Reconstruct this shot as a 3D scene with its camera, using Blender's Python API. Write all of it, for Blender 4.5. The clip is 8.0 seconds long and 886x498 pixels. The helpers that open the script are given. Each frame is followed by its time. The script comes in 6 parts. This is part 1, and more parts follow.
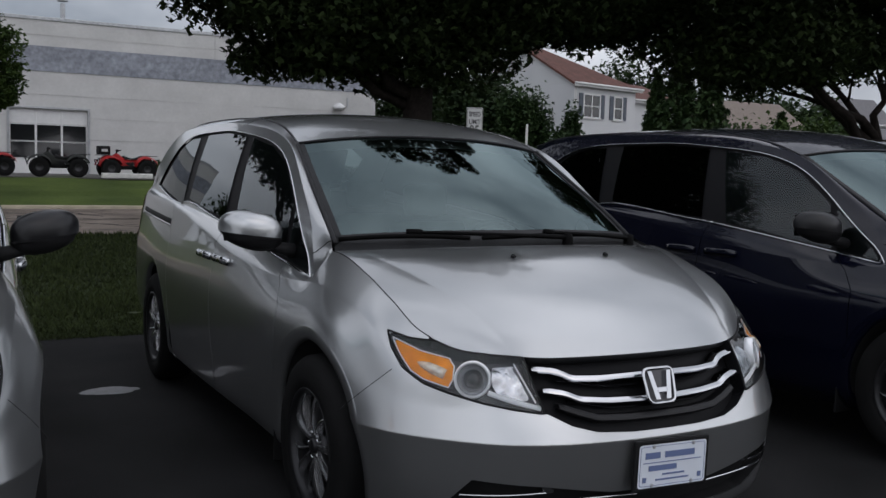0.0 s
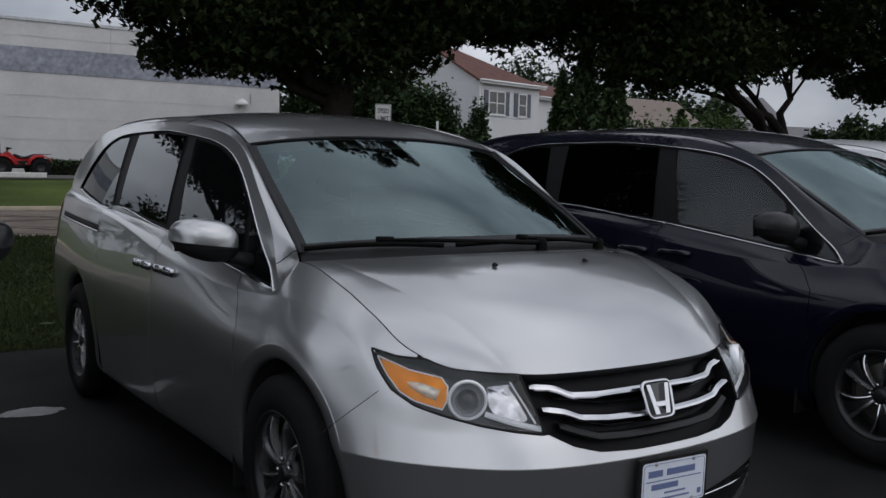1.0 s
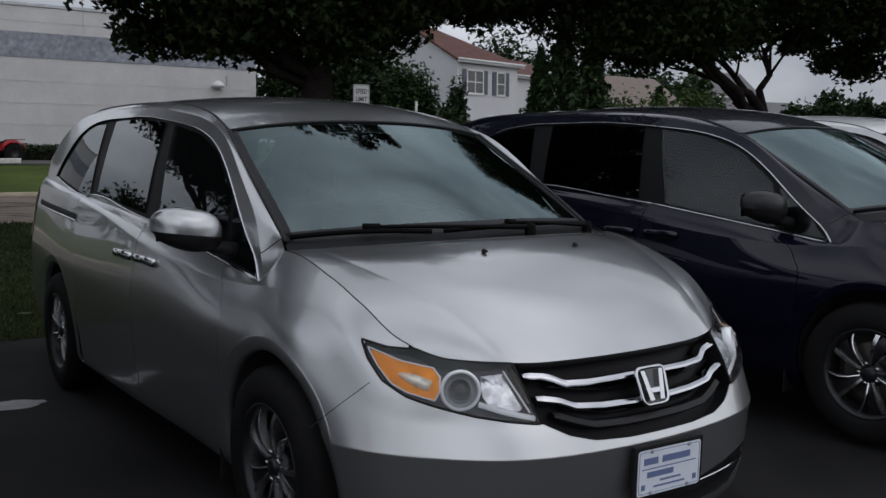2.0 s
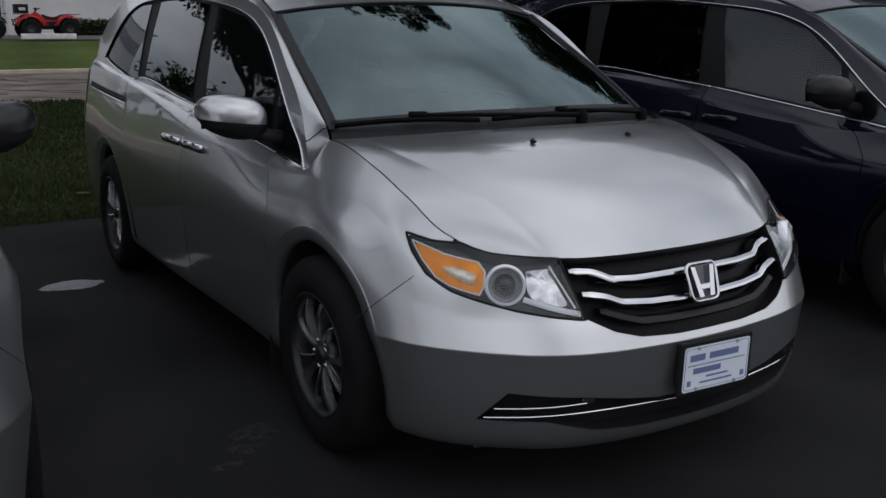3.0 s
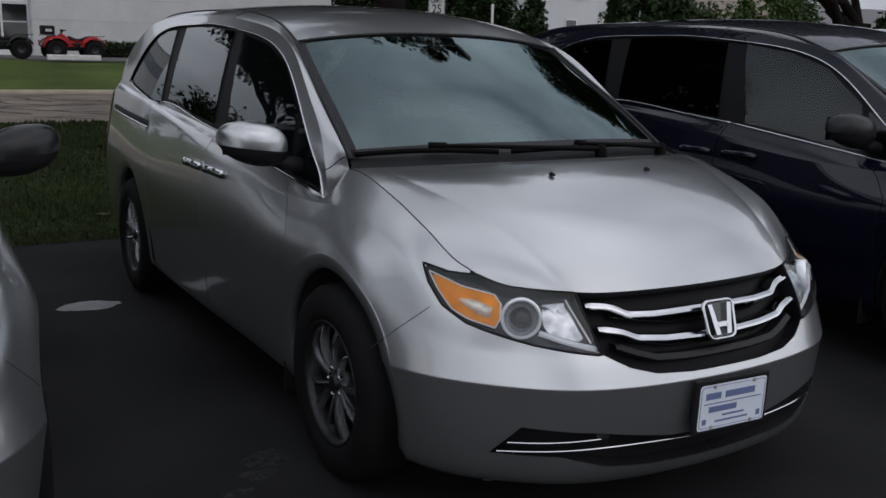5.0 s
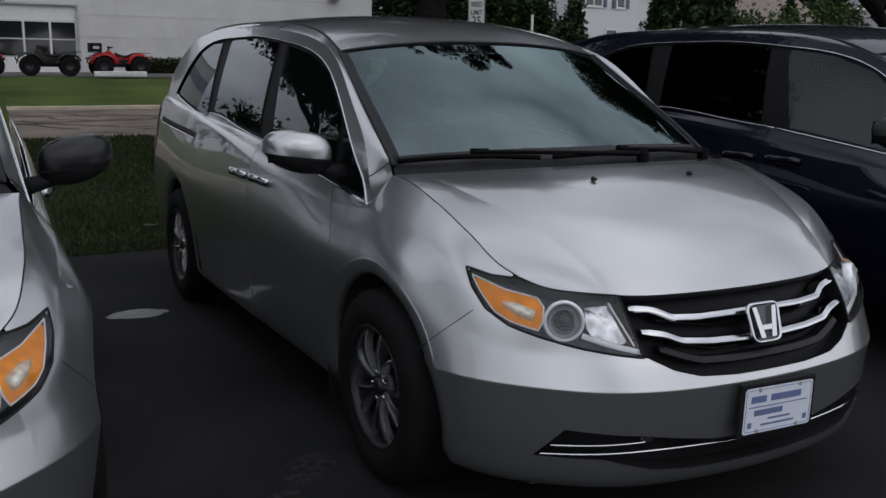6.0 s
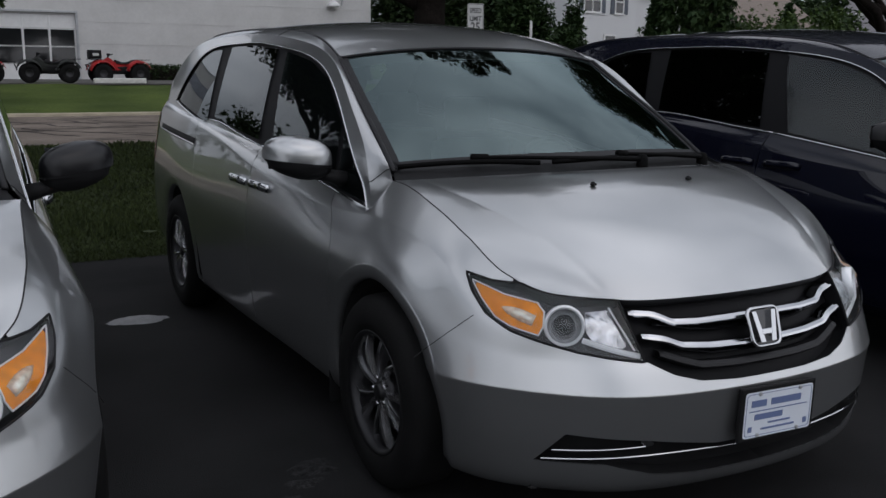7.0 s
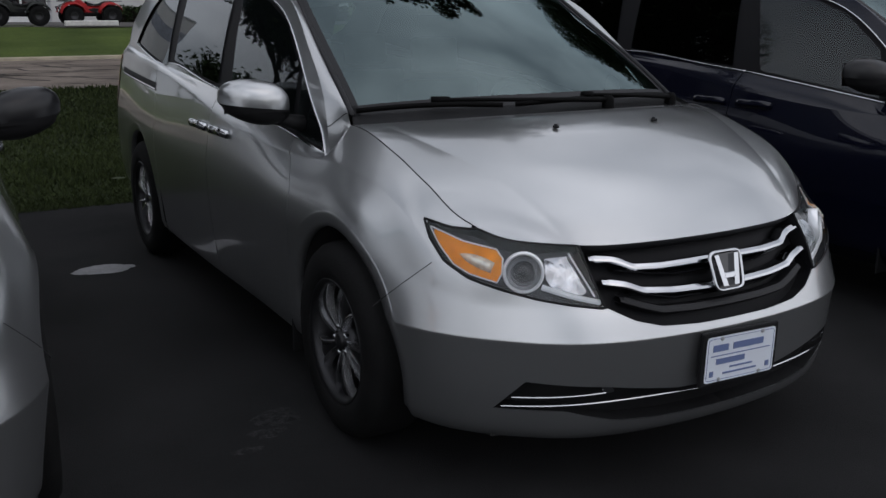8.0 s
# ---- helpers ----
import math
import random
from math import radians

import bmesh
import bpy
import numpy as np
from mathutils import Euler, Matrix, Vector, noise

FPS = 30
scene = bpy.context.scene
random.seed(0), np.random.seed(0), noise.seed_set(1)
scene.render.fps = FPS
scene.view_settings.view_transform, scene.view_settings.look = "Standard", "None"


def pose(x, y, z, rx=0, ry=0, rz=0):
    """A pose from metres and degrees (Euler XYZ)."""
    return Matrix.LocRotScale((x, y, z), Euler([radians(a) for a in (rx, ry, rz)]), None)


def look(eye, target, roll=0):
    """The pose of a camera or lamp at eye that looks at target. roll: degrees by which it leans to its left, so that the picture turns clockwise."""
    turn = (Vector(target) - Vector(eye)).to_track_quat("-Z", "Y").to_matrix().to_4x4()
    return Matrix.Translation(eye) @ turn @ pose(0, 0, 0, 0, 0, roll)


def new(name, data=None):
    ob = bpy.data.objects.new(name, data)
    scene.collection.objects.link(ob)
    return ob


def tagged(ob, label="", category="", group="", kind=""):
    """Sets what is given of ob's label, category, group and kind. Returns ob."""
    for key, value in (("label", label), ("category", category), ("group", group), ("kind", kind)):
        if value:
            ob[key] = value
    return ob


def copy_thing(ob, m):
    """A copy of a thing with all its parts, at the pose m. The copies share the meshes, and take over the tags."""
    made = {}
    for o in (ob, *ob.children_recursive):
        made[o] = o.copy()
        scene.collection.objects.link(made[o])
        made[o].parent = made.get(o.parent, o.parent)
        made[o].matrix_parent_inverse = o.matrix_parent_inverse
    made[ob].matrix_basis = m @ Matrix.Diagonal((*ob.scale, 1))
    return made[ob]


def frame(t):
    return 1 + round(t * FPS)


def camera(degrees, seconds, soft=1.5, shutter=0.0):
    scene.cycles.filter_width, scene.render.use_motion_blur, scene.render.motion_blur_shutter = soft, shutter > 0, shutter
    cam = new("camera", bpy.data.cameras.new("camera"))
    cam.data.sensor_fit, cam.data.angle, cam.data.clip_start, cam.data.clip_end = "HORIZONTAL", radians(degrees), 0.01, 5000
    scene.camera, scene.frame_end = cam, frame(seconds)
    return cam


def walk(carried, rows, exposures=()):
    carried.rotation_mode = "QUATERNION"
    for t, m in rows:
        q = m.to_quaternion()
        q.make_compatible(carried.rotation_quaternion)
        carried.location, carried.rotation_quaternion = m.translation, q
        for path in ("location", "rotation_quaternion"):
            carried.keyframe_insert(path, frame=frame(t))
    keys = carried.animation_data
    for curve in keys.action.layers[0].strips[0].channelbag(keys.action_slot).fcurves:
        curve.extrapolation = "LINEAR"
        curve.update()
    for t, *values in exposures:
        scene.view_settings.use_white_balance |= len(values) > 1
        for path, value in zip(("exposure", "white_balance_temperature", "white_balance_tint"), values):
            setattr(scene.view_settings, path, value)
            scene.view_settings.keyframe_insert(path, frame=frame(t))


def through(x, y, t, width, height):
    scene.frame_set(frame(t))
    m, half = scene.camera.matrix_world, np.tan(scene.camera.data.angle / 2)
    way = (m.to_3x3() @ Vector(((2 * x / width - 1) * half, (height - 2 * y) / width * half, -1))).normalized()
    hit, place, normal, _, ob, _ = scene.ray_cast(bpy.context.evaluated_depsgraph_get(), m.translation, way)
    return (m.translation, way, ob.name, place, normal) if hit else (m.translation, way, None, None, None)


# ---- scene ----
# camera: seconds, place, turn about x, y, z
cam = camera(50.5, 8.0)
ROWS = [
    (0.0, -2.2542, -3.4395, 1.4654, 85.151, -1.531, -28.306),
    (0.5, -2.2920, -3.2819, 1.4724, 83.696, -1.743, -29.620),
    (1.0, -2.3803, -3.0859, 1.4853, 85.081, -1.288, -34.283),
    (1.2, -2.4049, -3.0364, 1.5029, 84.942, -0.371, -36.983),
    (2.5, -2.3338, -3.0036, 1.5059, 81.267, -0.289, -33.606),
    (3.0, -2.3088, -2.9736, 1.5458, 76.335, -0.426, -32.243),
    (3.5, -2.2984, -2.9466, 1.5778, 77.598, -2.736, -31.044),
    (4.0, -2.3008, -2.9489, 1.5755, 78.646, -2.434, -31.375),
    (4.2, -2.3133, -2.9643, 1.5602, 78.036, -2.352, -31.028),
    (5.3, -2.3157, -2.9722, 1.5571, 78.126, -1.102, -30.857),
    (5.5, -2.3275, -2.9740, 1.5507, 78.804, -1.380, -29.359),
    (6.0, -2.3376, -2.9980, 1.5395, 78.662, -0.780, -28.662),
    (6.5, -2.3412, -3.0025, 1.5403, 79.129, -0.589, -28.840),
    (7.0, -2.3440, -3.0042, 1.5391, 79.020, -0.630, -28.724),
    (7.5, -2.3289, -2.9891, 1.5370, 77.595, -0.186, -29.761),
    (8.0, -2.2386, -2.9831, 1.5398, 75.490, -0.169, -29.870),
]
walk(cam, [(t, pose(x, y, z, rx, ry, rz)) for t, x, y, z, rx, ry, rz in ROWS], [(0.0, 0.09, 6150, 15), (1.0, -0.03, 6150, 15), (2.5, -0.06, 6150, 15), (3.5, 0.08, 6150, 15), (5.5, 0.02, 6150, 15), (6.5, 0.0, 6150, 15), (8.0, 0.05, 6150, 15)])

# ---- sky and light: a bright overcast day with broken cloud ----
SUN_EL, SUN_AZ = radians(48), radians(162)
world = bpy.data.worlds.new("sky")
scene.world = world
world.use_nodes = True
wn, wl = world.node_tree.nodes, world.node_tree.links
wn.clear()
w_out = wn.new("ShaderNodeOutputWorld")
w_bg = wn.new("ShaderNodeBackground")
w_sky = wn.new("ShaderNodeTexSky")
w_sky.sky_type, w_sky.sun_disc = "NISHITA", False
w_sky.sun_elevation, w_sky.sun_rotation = SUN_EL, SUN_AZ
w_sky.air_density, w_sky.dust_density = 1.4, 3.0
w_co = wn.new("ShaderNodeTexCoord")
w_map = wn.new("ShaderNodeMapping")
w_map.inputs["Scale"].default_value = (1.0, 1.0, 1.5)
w_noise = wn.new("ShaderNodeTexNoise")
w_noise.inputs["Scale"].default_value, w_noise.inputs["Detail"].default_value, w_noise.inputs["Roughness"].default_value = 2.0, 6.0, 0.5
w_ramp = wn.new("ShaderNodeValToRGB")
w_ramp.color_ramp.elements[0].position, w_ramp.color_ramp.elements[0].color = 0.36, (0.36, 0.40, 0.44, 1)
w_ramp.color_ramp.elements[1].position, w_ramp.color_ramp.elements[1].color = 0.66, (1.25, 1.27, 1.28, 1)
w_gain = wn.new("ShaderNodeMix")
w_gain.data_type, w_gain.blend_type = "RGBA", "MULTIPLY"
w_gain.inputs[0].default_value = 1.0
w_gain.inputs[7].default_value = (0.09, 0.09, 0.09, 1)
w_mix = wn.new("ShaderNodeMix")
w_mix.data_type = "RGBA"
w_mix.inputs[0].default_value = 0.86
wl.new(w_co.outputs["Generated"], w_map.inputs["Vector"])
wl.new(w_map.outputs["Vector"], w_noise.inputs["Vector"])
wl.new(w_noise.outputs["Fac"], w_ramp.inputs["Fac"])
wl.new(w_sky.outputs["Color"], w_gain.inputs[6])
wl.new(w_gain.outputs[2], w_mix.inputs[6])
wl.new(w_ramp.outputs["Color"], w_mix.inputs[7])
w_sep = wn.new("ShaderNodeSeparateXYZ")
w_up = wn.new("ShaderNodeMapRange")
w_up.inputs["From Min"].default_value, w_up.inputs["From Max"].default_value = 0.0, 0.55
w_up.inputs["To Min"].default_value, w_up.inputs["To Max"].default_value = 1.75, 1.85
w_tall = wn.new("ShaderNodeMix")
w_tall.data_type, w_tall.blend_type = "RGBA", "MULTIPLY"
w_tall.inputs[0].default_value = 1.0
wl.new(w_co.outputs["Generated"], w_sep.inputs["Vector"])
wl.new(w_sep.outputs["Z"], w_up.inputs["Value"])
wl.new(w_mix.outputs[2], w_tall.inputs[6])
# the veiled sun brightens the cloud round it
w_dot = wn.new("ShaderNodeVectorMath")
w_dot.operation = "DOT_PRODUCT"
w_dot.inputs[1].default_value = (math.sin(SUN_AZ) * math.cos(SUN_EL), math.cos(SUN_AZ) * math.cos(SUN_EL), math.sin(SUN_EL))
w_pos = wn.new("ShaderNodeMath")
w_pos.operation = "MAXIMUM"
w_pos.inputs[1].default_value = 0.0
w_pow = wn.new("ShaderNodeMath")
w_pow.operation = "POWER"
w_pow.inputs[1].default_value = 1.8
w_glow = wn.new("ShaderNodeMath")
w_glow.operation = "MULTIPLY_ADD"
w_glow.inputs[1].default_value = 0.5
wl.new(w_co.outputs["Generated"], w_dot.inputs[0])
wl.new(w_dot.outputs["Value"], w_pos.inputs[0])
wl.new(w_pos.outputs["Value"], w_pow.inputs[0])
wl.new(w_pow.outputs["Value"], w_glow.inputs[0])
wl.new(w_up.outputs["Result"], w_glow.inputs[2])
wl.new(w_glow.outputs["Value"], w_tall.inputs[7])
wl.new(w_tall.outputs[2], w_bg.inputs["Color"])
w_bg.inputs["Strength"].default_value = 0.435
wl.new(w_bg.outputs["Background"], w_out.inputs["Surface"])

sun_data = bpy.data.lights.new("sun", "SUN")
sun_data.energy, sun_data.angle, sun_data.color = 0.5, radians(165), (1.0, 0.97, 0.92)
sun = new("sun", sun_data)
sun.matrix_world = look((0, 0, 0), (-math.sin(SUN_AZ) * math.cos(SUN_EL), -math.cos(SUN_AZ) * math.cos(SUN_EL), -math.sin(SUN_EL)))

# ---- materials ----
def material(name, color, rough=0.5, metal=0.0, vary=0.0, vary_scale=6.0, bump=0.0, bump_scale=60.0, coat=0.0, spec=0.5, second=None, fine=0.0, coat_rough=0.04):
    """A surface with broad stains (vary), fine grain (fine) and relief (bump), all in metres."""
    m = bpy.data.materials.new(name)
    m.use_nodes = True
    n, l = m.node_tree.nodes, m.node_tree.links
    p = n["Principled BSDF"]
    p.inputs["Base Color"].default_value = (*color, 1)
    p.inputs["Roughness"].default_value, p.inputs["Metallic"].default_value = rough, metal
    p.inputs["Coat Weight"].default_value, p.inputs["Coat Roughness"].default_value = coat, coat_rough
    p.inputs["Specular IOR Level"].default_value = spec
    co = n.new("ShaderNodeTexCoord")
    out = None
    if vary or second:
        t = n.new("ShaderNodeTexNoise")
        t.inputs["Scale"].default_value, t.inputs["Detail"].default_value = vary_scale, 6.0
        l.new(co.outputs["Object"], t.inputs["Vector"])
        ramp = n.new("ShaderNodeValToRGB")
        ramp.color_ramp.elements[0].position, ramp.color_ramp.elements[1].position = 0.3, 0.7
        ramp.color_ramp.elements[0].color = (*[c * (1 - vary) for c in color], 1)
        ramp.color_ramp.elements[1].color = (*(second or [min(1, c * (1 + vary)) for c in color]), 1)
        l.new(t.outputs["Fac"], ramp.inputs["Fac"])
        out = ramp.outputs["Color"]
    if fine:
        t = n.new("ShaderNodeTexNoise")
        t.inputs["Scale"].default_value, t.inputs["Detail"].default_value = bump_scale, 4.0
        l.new(co.outputs["Object"], t.inputs["Vector"])
        mul = n.new("ShaderNodeMix")
        mul.data_type, mul.blend_type = "RGBA", "MULTIPLY"
        mul.inputs[0].default_value = 1.0
        if out:
            l.new(out, mul.inputs[6])
        else:
            mul.inputs[6].default_value = (*color, 1)
        rg = n.new("ShaderNodeValToRGB")
        rg.color_ramp.elements[0].position, rg.color_ramp.elements[1].position = 0.3, 0.7
        rg.color_ramp.elements[0].color, rg.color_ramp.elements[1].color = (1 - fine,) * 3 + (1,), (1 + fine,) * 3 + (1,)
        l.new(t.outputs["Fac"], rg.inputs["Fac"])
        l.new(rg.outputs["Color"], mul.inputs[7])
        out = mul.outputs[2]
    if out:
        l.new(out, p.inputs["Base Color"])
    if bump:
        t = n.new("ShaderNodeTexNoise")
        t.inputs["Scale"].default_value, t.inputs["Detail"].default_value = bump_scale, 5.0
        l.new(co.outputs["Object"], t.inputs["Vector"])
        b = n.new("ShaderNodeBump")
        b.inputs["Strength"].default_value, b.inputs["Distance"].default_value = bump, 0.01
        l.new(t.outputs["Fac"], b.inputs["Height"])
        l.new(b.outputs["Normal"], p.inputs["Normal"])
    return m


def paint(name, color, metal, rough, dust=0.05, coat_ior=1.5):
    """Car paint: pigment with metal flake under clear lacquer, a little road dust."""
    m = material(name, color, rough, metal, vary=dust, vary_scale=1.7, coat=1.0, coat_rough=0.03)
    n, l = m.node_tree.nodes, m.node_tree.links
    p = n["Principled BSDF"]
    co = n["Texture Coordinate"]
    fl = n.new("ShaderNodeTexVoronoi")
    fl.inputs["Scale"].default_value = 900.0
    l.new(co.outputs["Object"], fl.inputs["Vector"])
    b = n.new("ShaderNodeBump")
    b.inputs["Strength"].default_value, b.inputs["Distance"].default_value = 0.06, 0.001
    l.new(fl.outputs["Distance"], b.inputs["Height"])
    l.new(b.outputs["Normal"], p.inputs["Normal"])
    p.inputs["Coat IOR"].default_value = coat_ior
    dirt = n.new("ShaderNodeTexNoise")
    dirt.inputs["Scale"].default_value, dirt.inputs["Detail"].default_value = 9.0, 8.0
    l.new(co.outputs["Object"], dirt.inputs["Vector"])
    ramp = n.new("ShaderNodeMapRange")
    ramp.inputs["From Min"].default_value, ramp.inputs["From Max"].default_value = 0.35, 0.75
    ramp.inputs["To Min"].default_value, ramp.inputs["To Max"].default_value = 0.01, 0.05
    l.new(dirt.outputs["Fac"], ramp.inputs["Value"])
    l.new(ramp.outputs["Result"], p.inputs["Coat Roughness"])
    return m


def pane(name, tint, through=1.0, ior=1.5, gloss=(0.93, 0.97, 0.98)):
    """Thin glass: clear or tinted, with the gloss that the angle gives."""
    m = bpy.data.materials.new(name)
    m.use_nodes = True
    n, l = m.node_tree.nodes, m.node_tree.links
    n.clear()
    o = n.new("ShaderNodeOutputMaterial")
    tr = n.new("ShaderNodeBsdfTransparent")
    tr.inputs["Color"].default_value = (*[c * through for c in tint], 1)
    gl = n.new("ShaderNodeBsdfGlossy")
    gl.inputs["Roughness"].default_value = 0.015
    gl.inputs["Color"].default_value = (*gloss, 1)
    fr = n.new("ShaderNodeFresnel")
    fr.inputs["IOR"].default_value = ior
    mx = n.new("ShaderNodeMixShader")
    l.new(fr.outputs["Fac"], mx.inputs["Fac"])
    l.new(tr.outputs["BSDF"], mx.inputs[1])
    l.new(gl.outputs["BSDF"], mx.inputs[2])
    l.new(mx.outputs["Shader"], o.inputs["Surface"])
    return m


def leafy(name, dark, light, glow=0.25):
    """Leaves: a shade of its own for each leaf, gloss, and a little light that shines through."""
    m = bpy.data.materials.new(name)
    m.use_nodes = True
    n, l = m.node_tree.nodes, m.node_tree.links
    p = n["Principled BSDF"]
    g = n.new("ShaderNodeNewGeometry")
    r = n.new("ShaderNodeValToRGB")
    r.color_ramp.elements[0].color, r.color_ramp.elements[1].color = (*dark, 1), (*light, 1)
    l.new(g.outputs["Random Per Island"], r.inputs["Fac"])
    l.new(r.outputs["Color"], p.inputs["Base Color"])
    p.inputs["Roughness"].default_value = 0.65
    p.inputs["Specular IOR Level"].default_value = 0.12
    t = n.new("ShaderNodeBsdfTranslucent")
    l.new(r.outputs["Color"], t.inputs["Color"])
    mx = n.new("ShaderNodeMixShader")
    mx.inputs["Fac"].default_value = glow
    l.new(p.outputs["BSDF"], mx.inputs[1])
    l.new(t.outputs["BSDF"], mx.inputs[2])
    l.new(mx.outputs["Shader"], n["Material Output"].inputs["Surface"])
    return m


SILVER = paint("silver_paint", (0.465, 0.475, 0.478), 0.90, 0.285, coat_ior=1.8)
NAVY = paint("navy_paint", (0.0015, 0.0021, 0.0090), 0.0, 0.45, coat_ior=1.48)
NAVY.node_tree.nodes["Principled BSDF"].inputs["Specular IOR Level"].default_value = 0.08
WHITE_PAINT = paint("white_paint", (0.72, 0.73, 0.74), 0.0, 0.4)
BLACK_PAINT = material("satin_black", (0.008, 0.008, 0.009), 0.45, vary=0.2, spec=0.3)
WIPER = material("wiper_black", (0.003, 0.003, 0.003), 0.6, vary=0.2, spec=0.06)
MIRROR_BLACK = material("mirror_black", (0.006, 0.006, 0.007), 0.3, vary=0.2, spec=0.4)
GLOSS_BLACK = material("gloss_black", (0.006, 0.006, 0.007), 0.12, coat=0.6)
PLASTIC = material("grained_plastic", (0.010, 0.010, 0.0105), 0.6, spec=0.16, vary=0.2, bump=0.15, bump_scale=400)
RUBBER = material("tyre_rubber", (0.009, 0.009, 0.009), 0.8, spec=0.12, vary=0.25, bump=0.2, bump_scale=120)
CHROME = material("chrome", (0.60, 0.61, 0.625), 0.07, 1.0, vary=0.03)
ALLOY = material("machined_alloy", (0.88, 0.885, 0.90), 0.24, 1.0, vary=0.08, vary_scale=20)
_turn = ALLOY.node_tree.nodes.new("ShaderNodeTangent")
_turn.direction_type, _turn.uv_map = "UV_MAP", "turned"
ALLOY.node_tree.nodes["Principled BSDF"].inputs["Anisotropic"].default_value = 0.75
ALLOY.node_tree.links.new(_turn.outputs["Tangent"], ALLOY.node_tree.nodes["Principled BSDF"].inputs["Tangent"])
ALLOY_DARK = material("alloy_pocket", (0.04, 0.04, 0.042), 0.45, 0.8, vary=0.1)
ALLOY_MID = material("painted_alloy", (0.05, 0.05, 0.053), 0.3, 0.8, vary=0.1)
BRAKE = material("brake_steel", (0.12, 0.11, 0.10), 0.5, 0.9, vary=0.3)
UNDER = material("underbody_black", (0.02, 0.02, 0.02), 0.8, vary=0.3)
FABRIC = material("grey_seat_cloth", (0.20, 0.195, 0.185), 0.85, vary=0.12, bump=0.3, bump_scale=300)
DASH = material("dashboard_vinyl", (0.010, 0.010, 0.0105), 0.8, spec=0.08, vary=0.15, bump=0.2, bump_scale=300)
HEADLINER = material("headliner_cloth", (0.34, 0.33, 0.31), 0.9, vary=0.08)
CLEAR = pane("windscreen_glass", (0.20, 0.28, 0.28), 1.0, 2.15, (0.76, 0.96, 0.97))
TINTED = pane("side_glass", (0.50, 0.60, 0.58), 1.0, 1.55)
PRIVACY = pane("privacy_glass", (0.10, 0.10, 0.10), 1.0, 1.55)
LENS = pane("lamp_lens", (0.93, 0.94, 0.95), 1.0, 1.45)
AMBER = material("amber_reflector", (0.85, 0.30, 0.014), 0.4, 0.0, vary=0.2, vary_scale=30, spec=0.2)
LAMP_CHROME = material("lamp_reflector", (0.46, 0.47, 0.49), 0.05, 1.0, vary=0.5, vary_scale=22, bump=1.0, bump_scale=16)
LAMP_GREY = material("lamp_bezel", (0.085, 0.085, 0.09), 0.35, 0.3)
LAMP_WHITE = material("lamp_trim", (0.88, 0.89, 0.90), 0.3)
RED_LENS = material("red_lamp", (0.35, 0.01, 0.012), 0.15, coat=1.0)
PLATE = material("plate_white", (0.68, 0.72, 0.78), 0.35, vary=0.04)
PLATE_INK = material("plate_ink", (0.13, 0.17, 0.31), 0.4)
ASPHALT = material("fresh_asphalt", (0.017, 0.017, 0.0173), 0.92, vary=0.4, vary_scale=1.1, bump=0.5, bump_scale=180, fine=0.4, spec=0.12)
# verge grass, darker than LAWN: the shade under the maples is in its colour
GRASS = material("shaded_verge_soil", (0.016, 0.024, 0.008), 0.95, second=(0.034, 0.048, 0.015), vary=0.3, vary_scale=0.9, bump=0.6, bump_scale=40, fine=0.4, spec=0.1)
BLADE = leafy("shaded_verge_blade", (0.014, 0.022, 0.007), (0.050, 0.066, 0.020), 0.10)
OLD_ASPHALT = material("worn_road", (0.13, 0.105, 0.085), 0.92, second=(0.20, 0.165, 0.135), vary=0.25, vary_scale=0.7, bump=0.4, bump_scale=90, fine=0.25, spec=0.2)
YARD = material("yard_asphalt", (0.10, 0.095, 0.09), 0.92, vary=0.2, vary_scale=0.8, bump=0.3, bump_scale=80, fine=0.2, spec=0.2)
CRACK = material("road_crack", (0.03, 0.026, 0.024), 0.9, vary=0.3, spec=0.1)
CONCRETE = material("kerb_concrete", (0.44, 0.39, 0.29), 0.85, vary=0.15, vary_scale=3, bump=0.3, bump_scale=60, fine=0.1)
PATCH = material("dried_puddle", (0.24, 0.24, 0.245), 0.7, vary=0.15, vary_scale=8, fine=0.15)
WALL_WHITE = material("painted_block", (0.54, 0.535, 0.52), 0.75, vary=0.09, vary_scale=0.7, bump=0.12, bump_scale=9, fine=0.035)
WALL_GREY = material("grey_band", (0.25, 0.265, 0.30), 0.8, vary=0.18, vary_scale=2.2, bump=0.6, bump_scale=5, fine=0.25)
JOINT = material("mortar_shadow", (0.47, 0.465, 0.455), 0.9, vary=0.25, vary_scale=0.6)
DARK_GLASS = material("dark_window", (0.012, 0.013, 0.014), 0.08, vary=0.3, coat=0.4)
TRIM_WHITE = material("white_trim", (0.70, 0.70, 0.69), 0.5, vary=0.05)
SIDING = material("vinyl_siding", (0.58, 0.585, 0.59), 0.55, vary=0.04, vary_scale=0.6)
SHUTTER = material("shutter_slate", (0.10, 0.115, 0.14), 0.6, vary=0.1)
SHINGLE = material("brown_shingles", (0.105, 0.042, 0.030), 0.85, vary=0.2, vary_scale=2, bump=0.5, bump_scale=20, fine=0.25)
TAN_WALL = material("tan_brick", (0.19, 0.155, 0.13), 0.85, vary=0.12, fine=0.15)
GREY_ROOF = material("grey_shingles", (0.16, 0.155, 0.16), 0.9, vary=0.15, fine=0.2)
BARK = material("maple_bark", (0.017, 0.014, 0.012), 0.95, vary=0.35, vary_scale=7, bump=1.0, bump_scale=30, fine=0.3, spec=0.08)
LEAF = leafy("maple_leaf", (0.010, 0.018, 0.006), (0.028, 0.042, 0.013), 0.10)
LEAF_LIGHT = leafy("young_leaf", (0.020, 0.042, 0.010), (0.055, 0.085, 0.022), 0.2)
